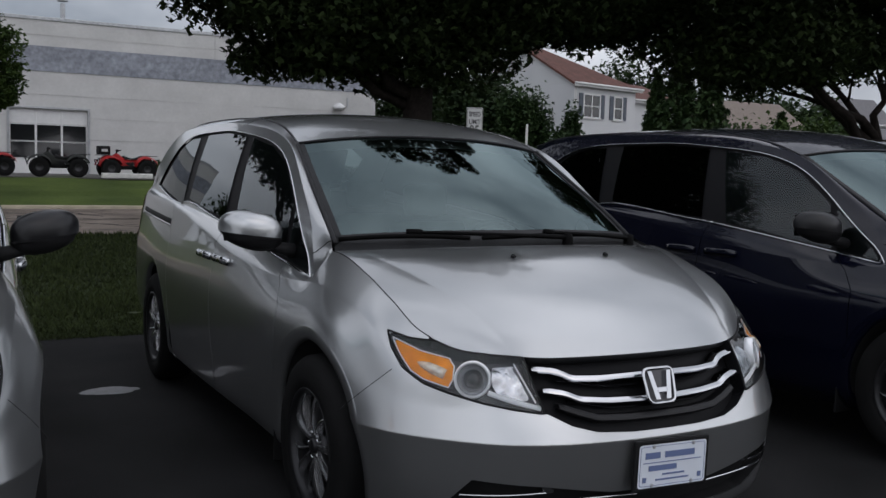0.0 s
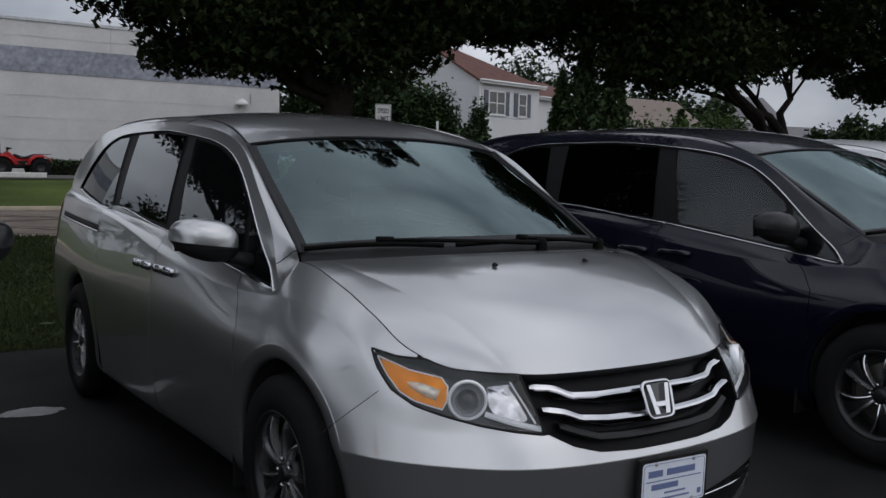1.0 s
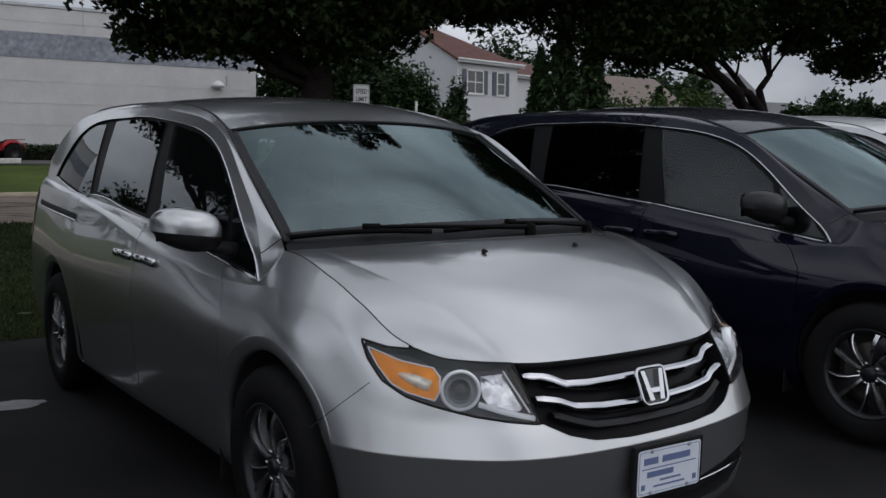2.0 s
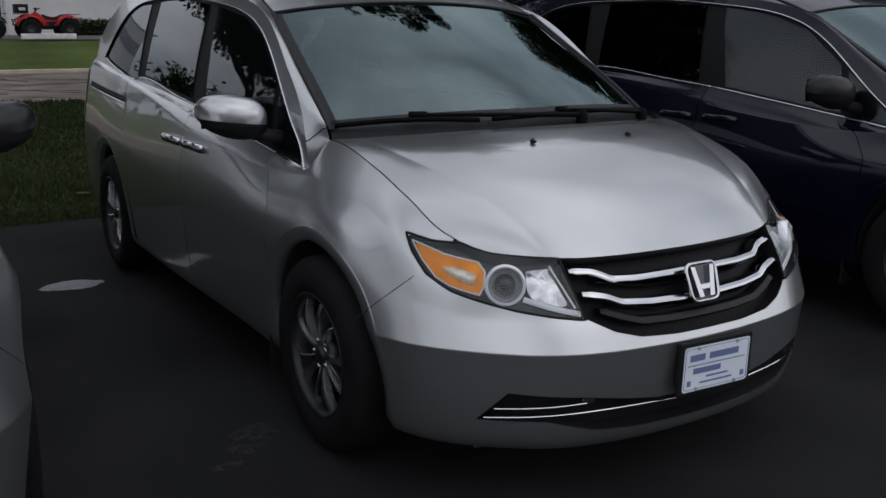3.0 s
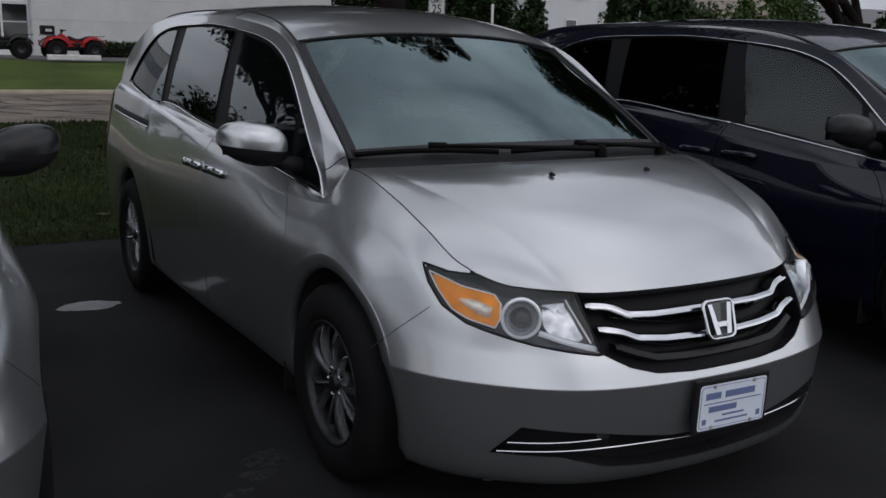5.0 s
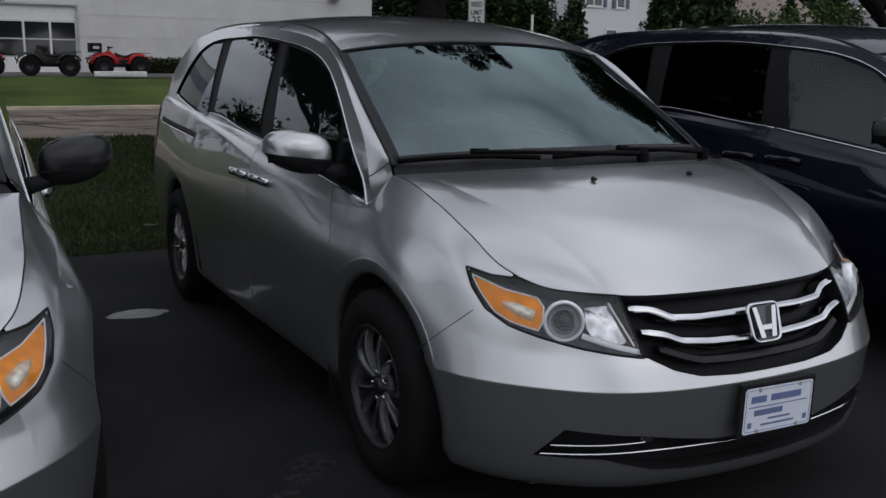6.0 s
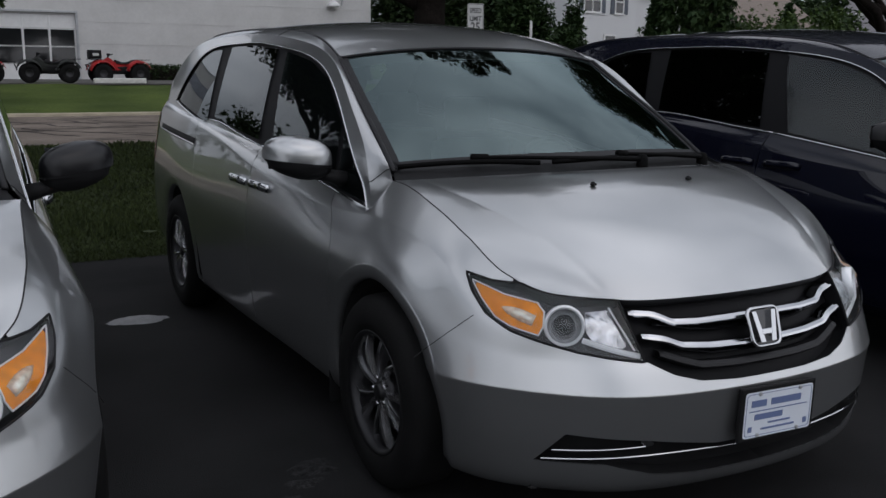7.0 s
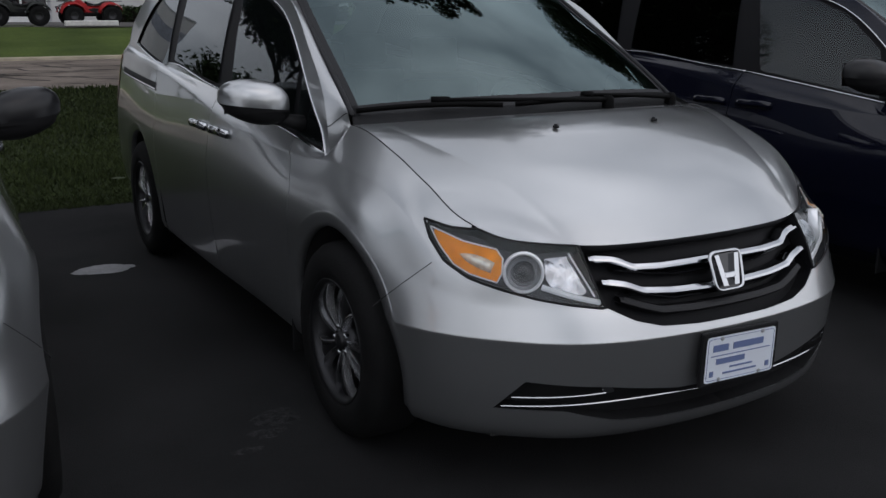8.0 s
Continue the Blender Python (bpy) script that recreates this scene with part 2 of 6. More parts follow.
CONIFER = leafy("conifer_needles", (0.015, 0.032, 0.012), (0.045, 0.075, 0.026), 0.12)
HEDGE = leafy("hedge_leaf", (0.013, 0.026, 0.010), (0.034, 0.055, 0.019), 0.14)
ATV_RED = material("red_bodywork", (0.30, 0.008, 0.008), 0.5, vary=0.15, spec=0.2)
ATV_GREEN = material("olive_bodywork", (0.013, 0.015, 0.012), 0.6, vary=0.15, spec=0.2)
SIGN_WHITE = material("sign_sheet", (0.50, 0.51, 0.50), 0.5, vary=0.06)
SIGN_BLACK = material("sign_ink", (0.02, 0.02, 0.02), 0.5)
STEEL = material("galvanised_steel", (0.42, 0.43, 0.44), 0.45, 0.8, vary=0.15)
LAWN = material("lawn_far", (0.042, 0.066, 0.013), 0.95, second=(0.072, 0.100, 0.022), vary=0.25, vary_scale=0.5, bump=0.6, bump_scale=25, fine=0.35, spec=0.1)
SCUFF = material("scuffed_asphalt", (0.0225, 0.0225, 0.0227), 0.95, vary=0.6, vary_scale=30, fine=0.5, bump=0.6, bump_scale=120, spec=0.2)
BLOCK = material("white_block", (0.62, 0.61, 0.58), 0.8, vary=0.15, vary_scale=6, bump=0.4, bump_scale=40, fine=0.15)
LAMP_GLASS = material("turn_lamp_bulb", (0.85, 0.78, 0.68), 0.2, 0.3, vary=0.3, vary_scale=60, coat=0.6)
PILLAR = material("pillar_black", (0.008, 0.008, 0.009), 0.5, vary=0.1, spec=0.12)
LAMP_BOWL = material("projector_bowl", (0.72, 0.73, 0.75), 0.25, 0.6, vary=0.15, vary_scale=50)
LAMP_RING = material("projector_ring", (0.88, 0.89, 0.90), 0.28, 0.35)

# ---- mesh tools ----
def mesh_of(name, verts, faces, mat, smooth_shade=True):
    me = bpy.data.meshes.new(name)
    me.from_pydata([tuple(map(float, v)) for v in verts], [], [tuple(map(int, f)) for f in faces])
    me.materials.append(mat)
    if smooth_shade:
        me.polygons.foreach_set("use_smooth", np.ones(len(me.polygons), dtype=bool))
    me.update()
    return me


def part(name, bm, mat, parent=None, label="", smooth_shade=False, m=None):
    """Links a bmesh, or (verts, faces), as one mesh object under a thing or a part."""
    if isinstance(bm, tuple):
        me = mesh_of(name, bm[0], bm[1], mat, smooth_shade)
    else:
        me = bpy.data.meshes.new(name)
        bm.to_mesh(me)
        bm.free()
        me.materials.append(mat)
        if smooth_shade:
            me.polygons.foreach_set("use_smooth", np.ones(len(me.polygons), dtype=bool))
    ob = new(name, me)
    if parent is not None:
        ob.parent = parent
    if m is not None:
        ob.matrix_basis = m
    return tagged(ob, label)


def box(sx, sy, sz, at=(0, 0, 0), bevel=0.0, seg=2, bm=None, m=None):
    """A bevelled block; at is the middle of its base."""
    fresh = bmesh.new()
    bmesh.ops.create_cube(fresh, size=1.0, matrix=Matrix.Translation((at[0], at[1], at[2] + sz / 2)) @ Matrix.Diagonal((sx, sy, sz, 1)))
    if bevel:
        bmesh.ops.bevel(fresh, geom=fresh.edges[:], offset=bevel, segments=seg, affect="EDGES", profile=0.6)
    if m is not None:
        bmesh.ops.transform(fresh, matrix=m, verts=fresh.verts[:])
    if bm is None:
        return fresh
    me = bpy.data.meshes.new("tmp")
    fresh.to_mesh(me)
    fresh.free()
    bm.from_mesh(me)
    bpy.data.meshes.remove(me)
    return bm


def grid_faces(nu, nv, closed_u=False):
    f = []
    for i in range(nu if closed_u else nu - 1):
        for j in range(nv - 1):
            k = (i + 1) % nu
            f.append((i * nv + j, k * nv + j, k * nv + j + 1, i * nv + j + 1))
    return f


def tube(path, radius, sides=8, closed=False, squash=None):
    """A round bar along a path; radius a number or one for each point."""
    path = [Vector(p) for p in path]
    n = len(path)
    rad = radius if hasattr(radius, "__len__") else [radius] * n
    verts = []
    up = Vector((0, 0, 1))
    prev = None
    for i, p in enumerate(path):
        a, b = path[(i - 1) % n if closed else max(i - 1, 0)], path[(i + 1) % n if closed else min(i + 1, n - 1)]
        t = (b - a).normalized()
        if prev is None:
            side = t.cross(up)
            if side.length < 0.2:
                side = t.cross(Vector((1, 0, 0)))
        else:
            side = prev - t * prev.dot(t)
        side.normalize()
        prev = side.copy()
        other = t.cross(side)
        for k in range(sides):
            c, s = math.cos(2 * math.pi * k / sides), math.sin(2 * math.pi * k / sides)
            q = squash or (1, 1)
            verts.append(p + (side * c * q[0] + other * s * q[1]) * rad[i])
    faces = []
    for i in range(n if closed else n - 1):
        for k in range(sides):
            j, e = (i + 1) % n, (k + 1) % sides
            faces.append((i * sides + k, i * sides + e, j * sides + e, j * sides + k))
    if not closed:
        faces.append(tuple(range(sides))[::-1])
        faces.append(tuple((n - 1) * sides + k for k in range(sides)))
    return [tuple(v) for v in verts], faces


def lathe(profile, sides=48):
    """Turns (radius, x) pairs round the x axis."""
    verts, n = [], len(profile)
    for k in range(sides):
        a = 2 * math.pi * k / sides
        verts += [(x, r * math.cos(a), r * math.sin(a)) for r, x in profile]
    return verts, grid_faces(sides, n, True)


def merged(*pieces):
    verts, faces = [], []
    for v, f in pieces:
        o = len(verts)
        verts += [tuple(p) for p in v]
        faces += [tuple(i + o for i in q) for q in f]
    return verts, faces


def flipped(piece):
    """The mirror image across the middle plane x = 0."""
    v, f = piece
    return [(-p[0], p[1], p[2]) for p in v], [tuple(reversed(q)) for q in f]


def spline(points, n):
    """A smooth open curve through the points, n samples at even steps."""
    p = np.array(points, float)
    p = p[np.r_[True, np.linalg.norm(np.diff(p, axis=0), axis=1) > 1e-6]]
    d = np.concatenate([[0], np.cumsum(np.linalg.norm(np.diff(p, axis=0), axis=1))])
    fine = smooth(d, p, np.linspace(0, d[-1], 30 * len(p)))
    e = np.concatenate([[0], np.cumsum(np.linalg.norm(np.diff(fine, axis=0), axis=1))])
    q = np.linspace(0, e[-1], n)
    return np.stack([np.interp(q, e, fine[:, k]) for k in range(p.shape[1])], 1)


def rounded(points, r, n=5):
    """A closed outline with its corners rounded."""
    p = [np.array(q, float) for q in points]
    out = []
    for i, c in enumerate(p):
        a, b = p[i - 1] - c, p[(i + 1) % len(p)] - c
        la, lb = np.linalg.norm(a), np.linalg.norm(b)
        k = min(r, la * .45, lb * .45)
        s, e = c + a / la * k, c + b / lb * k
        for t in np.linspace(0, 1, n):
            out.append((1 - t) ** 2 * s + 2 * t * (1 - t) * c + t * t * e)
    return np.array(out)


def coons(front, rear, left, right):
    """A four-sided sheet: front and rear (nu, 3), left and right (nv, 3)."""
    front, rear, left, right = map(np.asarray, (front, rear, left, right))
    u = np.linspace(0, 1, len(front))[:, None, None]
    v = np.linspace(0, 1, len(left))[None, :, None]
    a = (1 - v) * front[:, None] + v * rear[:, None]
    b = (1 - u) * left[None] + u * right[None]
    c = ((1 - u) * (1 - v) * front[0] + u * (1 - v) * front[-1] + (1 - u) * v * rear[0] + u * v * rear[-1])
    return a + b - c


def sheet(P):
    nu, nv = P.shape[:2]
    return P.reshape(-1, 3), grid_faces(nu, nv)


def lathe_z(profile, at=(0, 0, 0), sides=20):
    """Turns (radius, z) pairs round an upright axis at a place."""
    v, f = lathe(profile, sides)
    return [(p[1] + at[0], p[2] + at[1], p[0] + at[2]) for p in v], f

# ---- the minivan's surfaces: y along the car (front axle at 0, nose at -1), x half width, z up ----
def pchip(xs, ys, q):
    """Smooth curve without overshoot through (xs, ys), at q."""
    xs, ys, q = np.asarray(xs, float), np.asarray(ys, float), np.asarray(q, float)
    flat = ys.ndim == 1
    if flat:
        ys = ys[:, None]
    h = np.diff(xs)[:, None]
    d = np.diff(ys, axis=0) / h
    m = np.zeros_like(ys)
    w1, w2 = 2 * h[1:] + h[:-1], h[1:] + 2 * h[:-1]
    same = d[:-1] * d[1:] > 0
    with np.errstate(divide="ignore", invalid="ignore"):
        m[1:-1] = np.where(same, (w1 + w2) / (w1 / d[:-1] + w2 / d[1:]), 0.0)
    m[0], m[-1] = d[0], d[-1]
    i = np.clip(np.searchsorted(xs, q) - 1, 0, len(xs) - 2)
    t = np.clip((q - xs[i]) / (xs[i + 1] - xs[i]), 0, 1)[..., None]
    hh = (xs[i + 1] - xs[i])[..., None]
    out = ((1 + 2 * t) * (1 - t) ** 2 * ys[i] + t * (1 - t) ** 2 * hh * m[i]
           + t * t * (3 - 2 * t) * ys[i + 1] + t * t * (t - 1) * hh * m[i + 1])
    return out[..., 0] if flat else out


def smooth(xs, ys, q):
    """Natural cubic spline through (xs, ys), at q."""
    xs, ys, q = np.asarray(xs, float), np.asarray(ys, float), np.asarray(q, float)
    flat = ys.ndim == 1
    if flat:
        ys = ys[:, None]
    n, h = len(xs), np.diff(xs)
    A, b = np.eye(n), np.zeros_like(ys)
    for k in range(1, n - 1):
        A[k, k - 1:k + 2] = h[k - 1], 2 * (h[k - 1] + h[k]), h[k]
        b[k] = 6 * ((ys[k + 1] - ys[k]) / h[k] - (ys[k] - ys[k - 1]) / h[k - 1])
    m = np.linalg.solve(A, b)
    i = np.clip(np.searchsorted(xs, q) - 1, 0, n - 2)
    hh, t = h[i][..., None], np.clip(q, xs[0], xs[-1])[..., None] - xs[i][..., None]
    a0 = (ys[i + 1] - ys[i]) / hh - hh * (2 * m[i] + m[i + 1]) / 6
    out = ys[i] + a0 * t + m[i] / 2 * t ** 2 + (m[i + 1] - m[i]) / (6 * hh) * t ** 3
    return out[..., 0] if flat else out


# outline of the body seen from above, from the middle of the nose round to the middle of the tail
PLAN = np.array([(0, -.985), (.2, -.976), (.4, -.945), (.58, -.88), (.735, -.77), (.880, -.615), (.966, -.42), (1.000, -.2), (.992, .14), (.991, .188), (.990, .235),
                 (.990, .4), (.991, .9), (.995, 1.5), (.995, 2.5), (.98, 3.2), (.945, 3.7), (.885, 3.98), (.76, 4.11), (.5, 4.17), (0, 4.19)])
ARC = np.concatenate([[0], np.cumsum(np.hypot(*np.diff(PLAN, axis=0).T))])
STATIONS = []


def station(k, *rows):
    """Cross-section at the k-th plan point: from the sill up, how far inside the plan, and how high."""
    STATIONS.append((ARC[k], np.array(rows).ravel()))


station(0, (.16, .19), (.055, .235), (.020, .36), (.0, .560), (.038, .64), (.085, .73), (.15, .822))
station(2, (.16, .19), (.055, .235), (.020, .36), (.0, .560), (.038, .64), (.085, .73), (.15, .822))
station(3, (.16, .19), (.055, .235), (.020, .36), (.0, .560), (.034, .645), (.08, .74), (.15, .828))
station(4, (.16, .19), (.055, .235), (.020, .36), (.0, .562), (.028, .655), (.064, .785), (.15, .836))
station(5, (.16, .19), (.055, .235), (.019, .37), (.0, .565), (.030, .67), (.066, .782), (.150, .893))
station(6, (.15, .19), (.055, .24), (.022, .38), (.0, .565), (.044, .74), (.090, .887), (.170, .988))
station(7, (.14, .19), (.05, .25), (.012, .40), (.0, .58), (.024, .81), (.104, .963), (.187, 1.055))
station(8, (.13, .19), (.045, .26), (.012, .42), (.0, .60), (.010, .815), (.072, .993), (.162, 1.120))
station(9, (.128, .19), (.044, .262), (.012, .42), (.0, .60), (.008, .815), (.070, .990), (.140, 1.056))
station(10, (.125, .19), (.042, .265), (.012, .42), (.0, .60), (.006, .81), (.066, .986), (.118, 1.0))
station(11, (.12, .19), (.04, .27), (.012, .42), (.0, .60), (.005, .80), (.058, .980), (.112, 1.018))
station(12, (.11, .20), (.035, .28), (.012, .42), (.0, .60), (.003, .79), (.044, .992), (.09, 1.085))
station(13, (.10, .20), (.03, .28), (.012, .42), (.0, .60), (.002, .80), (.040, 1.056), (.085, 1.15))
station(14, (.10, .20), (.03, .28), (.012, .42), (.0, .60), (.002, .83), (.064, 1.175), (.095, 1.21))
station(15, (.11, .20), (.035, .29), (.012, .43), (.0, .62), (.002, .84), (.062, 1.195), (.10, 1.25))
station(16, (.13, .21), (.045, .31), (.012, .45), (.0, .64), (.004, .86), (.064, 1.205), (.11, 1.28))
station(17, (.15, .23), (.05, .33), (.01, .47), (.0, .66), (.01, .88), (.058, 1.16), (.12, 1.29))
station(19, (.15, .25), (.05, .35), (.005, .48), (.0, .66), (.02, .88), (.06, 1.08), (.10, 1.26))
station(20, (.15, .25), (.05, .35), (.005, .48), (.0, .66), (.02, .88), (.06, 1.08), (.10, 1.26))


_arc2 = np.concatenate([-ARC[3:0:-1], ARC])
_plan2 = np.concatenate([PLAN[3:0:-1] * [-1, 1], PLAN])


def plan(s):
    return smooth(_arc2, _plan2, s)


def plan_out(s):
    t = plan(np.asarray(s) + .004) - plan(np.asarray(s) - .004)
    t = t / (np.linalg.norm(t, axis=-1, keepdims=True) + 1e-12)
    return np.stack([t[..., 1], -t[..., 0]], -1)


def body(s, v):
    """Point of the lower body: s metres round the plan, v 0 (sill) to 6 (belt, fender top, hood front)."""
    s, v = np.broadcast_arrays(np.asarray(s, float), np.asarray(v, float))
    at, every = np.array([a for a, _ in STATIONS]), np.array([b for _, b in STATIONS])
    rows = pchip(at, every, s).reshape(*s.shape, 7, 2)
    calm = np.r_[0:9, 11:len(at) - 1]
    rows[..., :6, :] = smooth(at[calm], every[calm, :12], s).reshape(*s.shape, 6, 2)
    k = np.arange(7.)
    h = np.ones(6)
    d = np.diff(rows, axis=-2)
    m = np.zeros_like(rows)
    m[..., 1:-1, :] = (d[..., :-1, :] + d[..., 1:, :]) / 2
    m[..., 0, :], m[..., -1, :] = d[..., 0, :], d[..., -1, :]
    sharp = np.clip((1.5 - s) / .3, 0, 1)[..., None] 
    m_up, m_dn = m.copy(), m.copy()
    m_up[..., 3, :] += sharp * (d[..., 3, :] - m[..., 3, :])
    m_dn[..., 3, :] += sharp * (d[..., 2, :] - m[..., 3, :])
    crest = (np.clip((s - 1.15) / .2, 0, 1) * np.clip((4.4 - s) / .3, 0, 1))[..., None] * .5
    m_up[..., 5, :] += crest * (d[..., 5, :] - m[..., 5, :])
    m_dn[..., 5, :] += crest * (d[..., 4, :] - m[..., 5, :])
    i = np.clip(np.floor(v).astype(int), 0, 5)
    t = (v - i)[..., None]
    tk = lambda a, j: np.take_along_axis(a, j[..., None, None].repeat(2, -1), -2)[..., 0, :]
    q = ((1 + 2 * t) * (1 - t) ** 2 * tk(rows, i) + t * (1 - t) ** 2 * tk(m_up, i)
         + t * t * (3 - 2 * t) * tk(rows, i + 1) + t * t * (t - 1) * tk(m_dn, i + 1))
    xy = plan(s) - plan_out(s) * q[..., :1]
    return np.concatenate([xy, q[..., 1:]], -1)


def height_to_v(s, z):
    """v at which the body has height z."""
    s, z = np.broadcast_arrays(np.asarray(s, float), np.asarray(z, float))
    a, b = np.zeros_like(z), np.full_like(z, 6.0)
    for _ in range(22):
        mid = (a + b) / 2
        low = body(s, mid)[..., 2] < z
        a, b = np.where(low, mid, a), np.where(low, b, mid)
    return (a + b) / 2


def y_to_s(y):
    """Metres round the plan at which the side of the body is at y (fender to quarter)."""
    q = np.linspace(0, ARC[-1], 1200)
    return np.interp(y, plan(q)[:, 1], q)




def belt(y):
    s = y_to_s(y)
    return body(s, 6.0)


_by = np.linspace(.24, 4.05, 120)
_bp = belt(_by)


def side_glass_x(y, z):
    """Half width of the greenhouse."""
    h = np.clip(z - np.interp(y, _bp[:, 1], _bp[:, 2]), -.2, 1)
    return np.interp(y, _bp[:, 1], _bp[:, 0]) - .24 * h - .18 * h * h


# ---- the minivan ----
HUB_Z, REAR_AXLE = .36, 3.0
S_END = ARC[-1]


def arch_outline(y0, grow=0.0, n=44):
    a = np.linspace(-2.3, 2.3, n)
    y, z = y0 - (.02 if y0 < 1 else 0) + (.42 + grow) * np.sin(a), HUB_Z + (.43 + grow) * np.cos(a)
    return np.stack([y_to_s(y), z], 1)


def lines_distance(q, poly):
    """Signed distance (inside plus) of points q to a closed outline, and the nearest points on it."""
    a, b = poly, np.roll(poly, -1, 0)
    best, near = np.full(len(q), 9e9), np.zeros_like(q)
    inside = np.zeros(len(q), bool)
    for p0, p1 in zip(a, b):
        d = p1 - p0
        t = np.clip(((q - p0) @ d) / (d @ d + 1e-12), 0, 1)
        n = p0 + t[:, None] * d
        e = ((q - n) ** 2).sum(1)
        near[e < best] = n[e < best]
        best = np.minimum(best, e)
        if p0[1] != p1[1]:
            cross = (p0[1] > q[:, 1]) != (p1[1] > q[:, 1])
            inside ^= cross & (q[:, 0] < p0[0] + d[0] * (q[:, 1] - p0[1]) / d[1])
    dist = np.sqrt(best)
    return np.where(inside, dist, -dist), near


def trimmed(keep, holes, s0, s1, lift=0.0, step=.014, rows=64, surface=None):
    """The piece of the body inside keep and outside the holes (outlines of (s, z)), lifted off it by lift metres."""
    ns = max(4, int((s1 - s0) / step))
    levels = np.sort(np.r_[np.linspace(0, 6, rows)[:-1], 2.97, 3.0005, 3.03, 4.97, 5.0005, 5.03, 6.0])
    rows = len(levels)
    S, V = np.meshgrid(np.linspace(s0, s1, ns), levels, indexing="ij")
    P = body(S, V)
    q = np.stack([S.ravel(), P[..., 2].ravel()], 1)
    worst, target = np.full(len(q), 9e9), q.copy()
    for k, poly in enumerate([keep] + list(holes)):
        d, near = lines_distance(q, np.asarray(poly, float))
        d = d if k == 0 else -d
        hit = d < worst
        worst[hit], target[hit] = d[hit], near[hit]
    faces = np.array(grid_faces(ns, rows))
    ok = worst > .0042
    faces = faces[ok[faces].any(1)]
    used = np.unique(faces)
    q2, v2 = q.copy(), V.ravel().copy()
    move = used[~ok[used]]
    q2[move] = target[move]
    v2[move] = height_to_v(q2[move, 0], q2[move, 1])
    pts = body(q2[used, 0], v2[used])
    if lift:
        pts = pts + lift * body_out(q2[used, 0], v2[used])
    back = -np.ones(len(q), int)
    back[used] = np.arange(len(used))
    return clean(pts, back[faces])


def clean(pts, faces):
    """Drops the slivers that trimming leaves along an edge."""
    a = pts[faces]
    area = np.linalg.norm(np.cross(a[:, 2] - a[:, 0], a[:, 3] - a[:, 1]), axis=1) / 2
    return pts, [tuple(f) for f, k in zip(faces, area > .004 * np.median(area)) if k]


def body_out(s, v):
    """Unit normal of the body, outwards."""
    s, v = np.broadcast_arrays(np.asarray(s, float), np.asarray(v, float))
    a = body(s + .004, v) - body(s - .004, v)
    b = body(s, np.minimum(v + .03, 6)) - body(s, np.maximum(v - .03, 0))
    n = np.cross(a, b)
    return n / (np.linalg.norm(n, axis=-1, keepdims=True) + 1e-12)


def on_body(points, lift=0.0, n=0):
    """Points of the body for a path of (s, z)."""
    q = spline(points, n) if n else np.array(points, float)
    s, flip = np.abs(q[:, 0]), np.sign(q[:, 0] + 1e-9)
    v = height_to_v(s, q[:, 1])
    p = body(s, v) + lift * body_out(s, v)
    p[:, 0] *= flip
    return p


def strip(points, width, lift, n=30, thick=.004):
    """A flat band along a path of (s, z) on the body."""
    p = on_body(points, lift, n)
    t = np.gradient(p, axis=0)
    t /= np.linalg.norm(t, axis=1, keepdims=True)
    q = spline(points, n)
    v = height_to_v(np.abs(q[:, 0]), q[:, 1])
    o = body_out(np.abs(q[:, 0]), v)
    o[:, 0] *= np.sign(q[:, 0] + 1e-9)
    w = np.cross(t, o)
    w /= np.linalg.norm(w, axis=1, keepdims=True)
    ring = [p - w * width / 2, p - w * width * .3 + o * thick, p + w * width * .3 + o * thick, p + w * width / 2]
    return sheet(np.stack(ring, 1))


def both(piece):
    return merged(piece, flipped(piece))


def welded(name, piece, mat, parent, label="", thick=0.0):
    """A smooth sheet-metal part whose halves are welded along the middle."""
    bm = bmesh.new()
    me = mesh_of("tmp", piece[0], piece[1], mat)
    bm.from_mesh(me)
    bpy.data.meshes.remove(me)
    bmesh.ops.remove_doubles(bm, verts=bm.verts[:], dist=.0006)
    ob = part(name, bm, mat, parent, label, smooth_shade=True)
    if thick:
        mod = ob.modifiers.new("thickness", "SOLIDIFY")
        mod.thickness, mod.offset = thick, 0.0
        crisp = ob.modifiers.new("crisp_edges", "EDGE_SPLIT")
        crisp.split_angle = radians(38)
    return ob


# outlines on the body: metres round the plan, height
LAMP = np.array([(1.146, .891), (1.04, .872), (.955, .868), (.744, .87), (.567, .87), (.481, .654), (.595, .668), (.705, .686), (.812, .710), (.924, .738), (1.025, .780), (1.098, .838)])
GRILLE = np.array([(-.3, 1.0), (.567, 1.0), (.56, .82), (.474, .654), (.385, .613), (.293, .590), (.15, .582), (-.3, .582)])
INTAKE = np.array([(-.3, .370), (.22, .376), (.476, .413), (.732, .432), (.832, .334), (.60, .333), (.44, .291), (.27, .279), (-.3, .276)])
DOOR_FRONT = [(2.025, 0.0), (2.025, 0.85), (2.090, 0.947), (2.185, 1.03), (2.220, 1.6)]
DOOR_MIDDLE = [(3.040, 0.0), (3.110, 0.85), (3.095, 1.053), (3.065, 1.145), (3.050, 1.6)]
DOOR_REAR = [(4.040, 0.0), (4.120, 0.62), (4.170, 1.0), (4.220, 1.07), (4.220, 1.6)]
SILL = .275
GAP = .0025
WINDOW = [(.27, .995), (.34, 1.08), (.395, 1.121), (.64, 1.319), (.898, 1.496), (1.146, 1.577), (1.488, 1.621), (1.97, 1.654), (2.281, 1.652), (2.75, 1.632), (2.96, 1.585), (3.39, 1.302)]
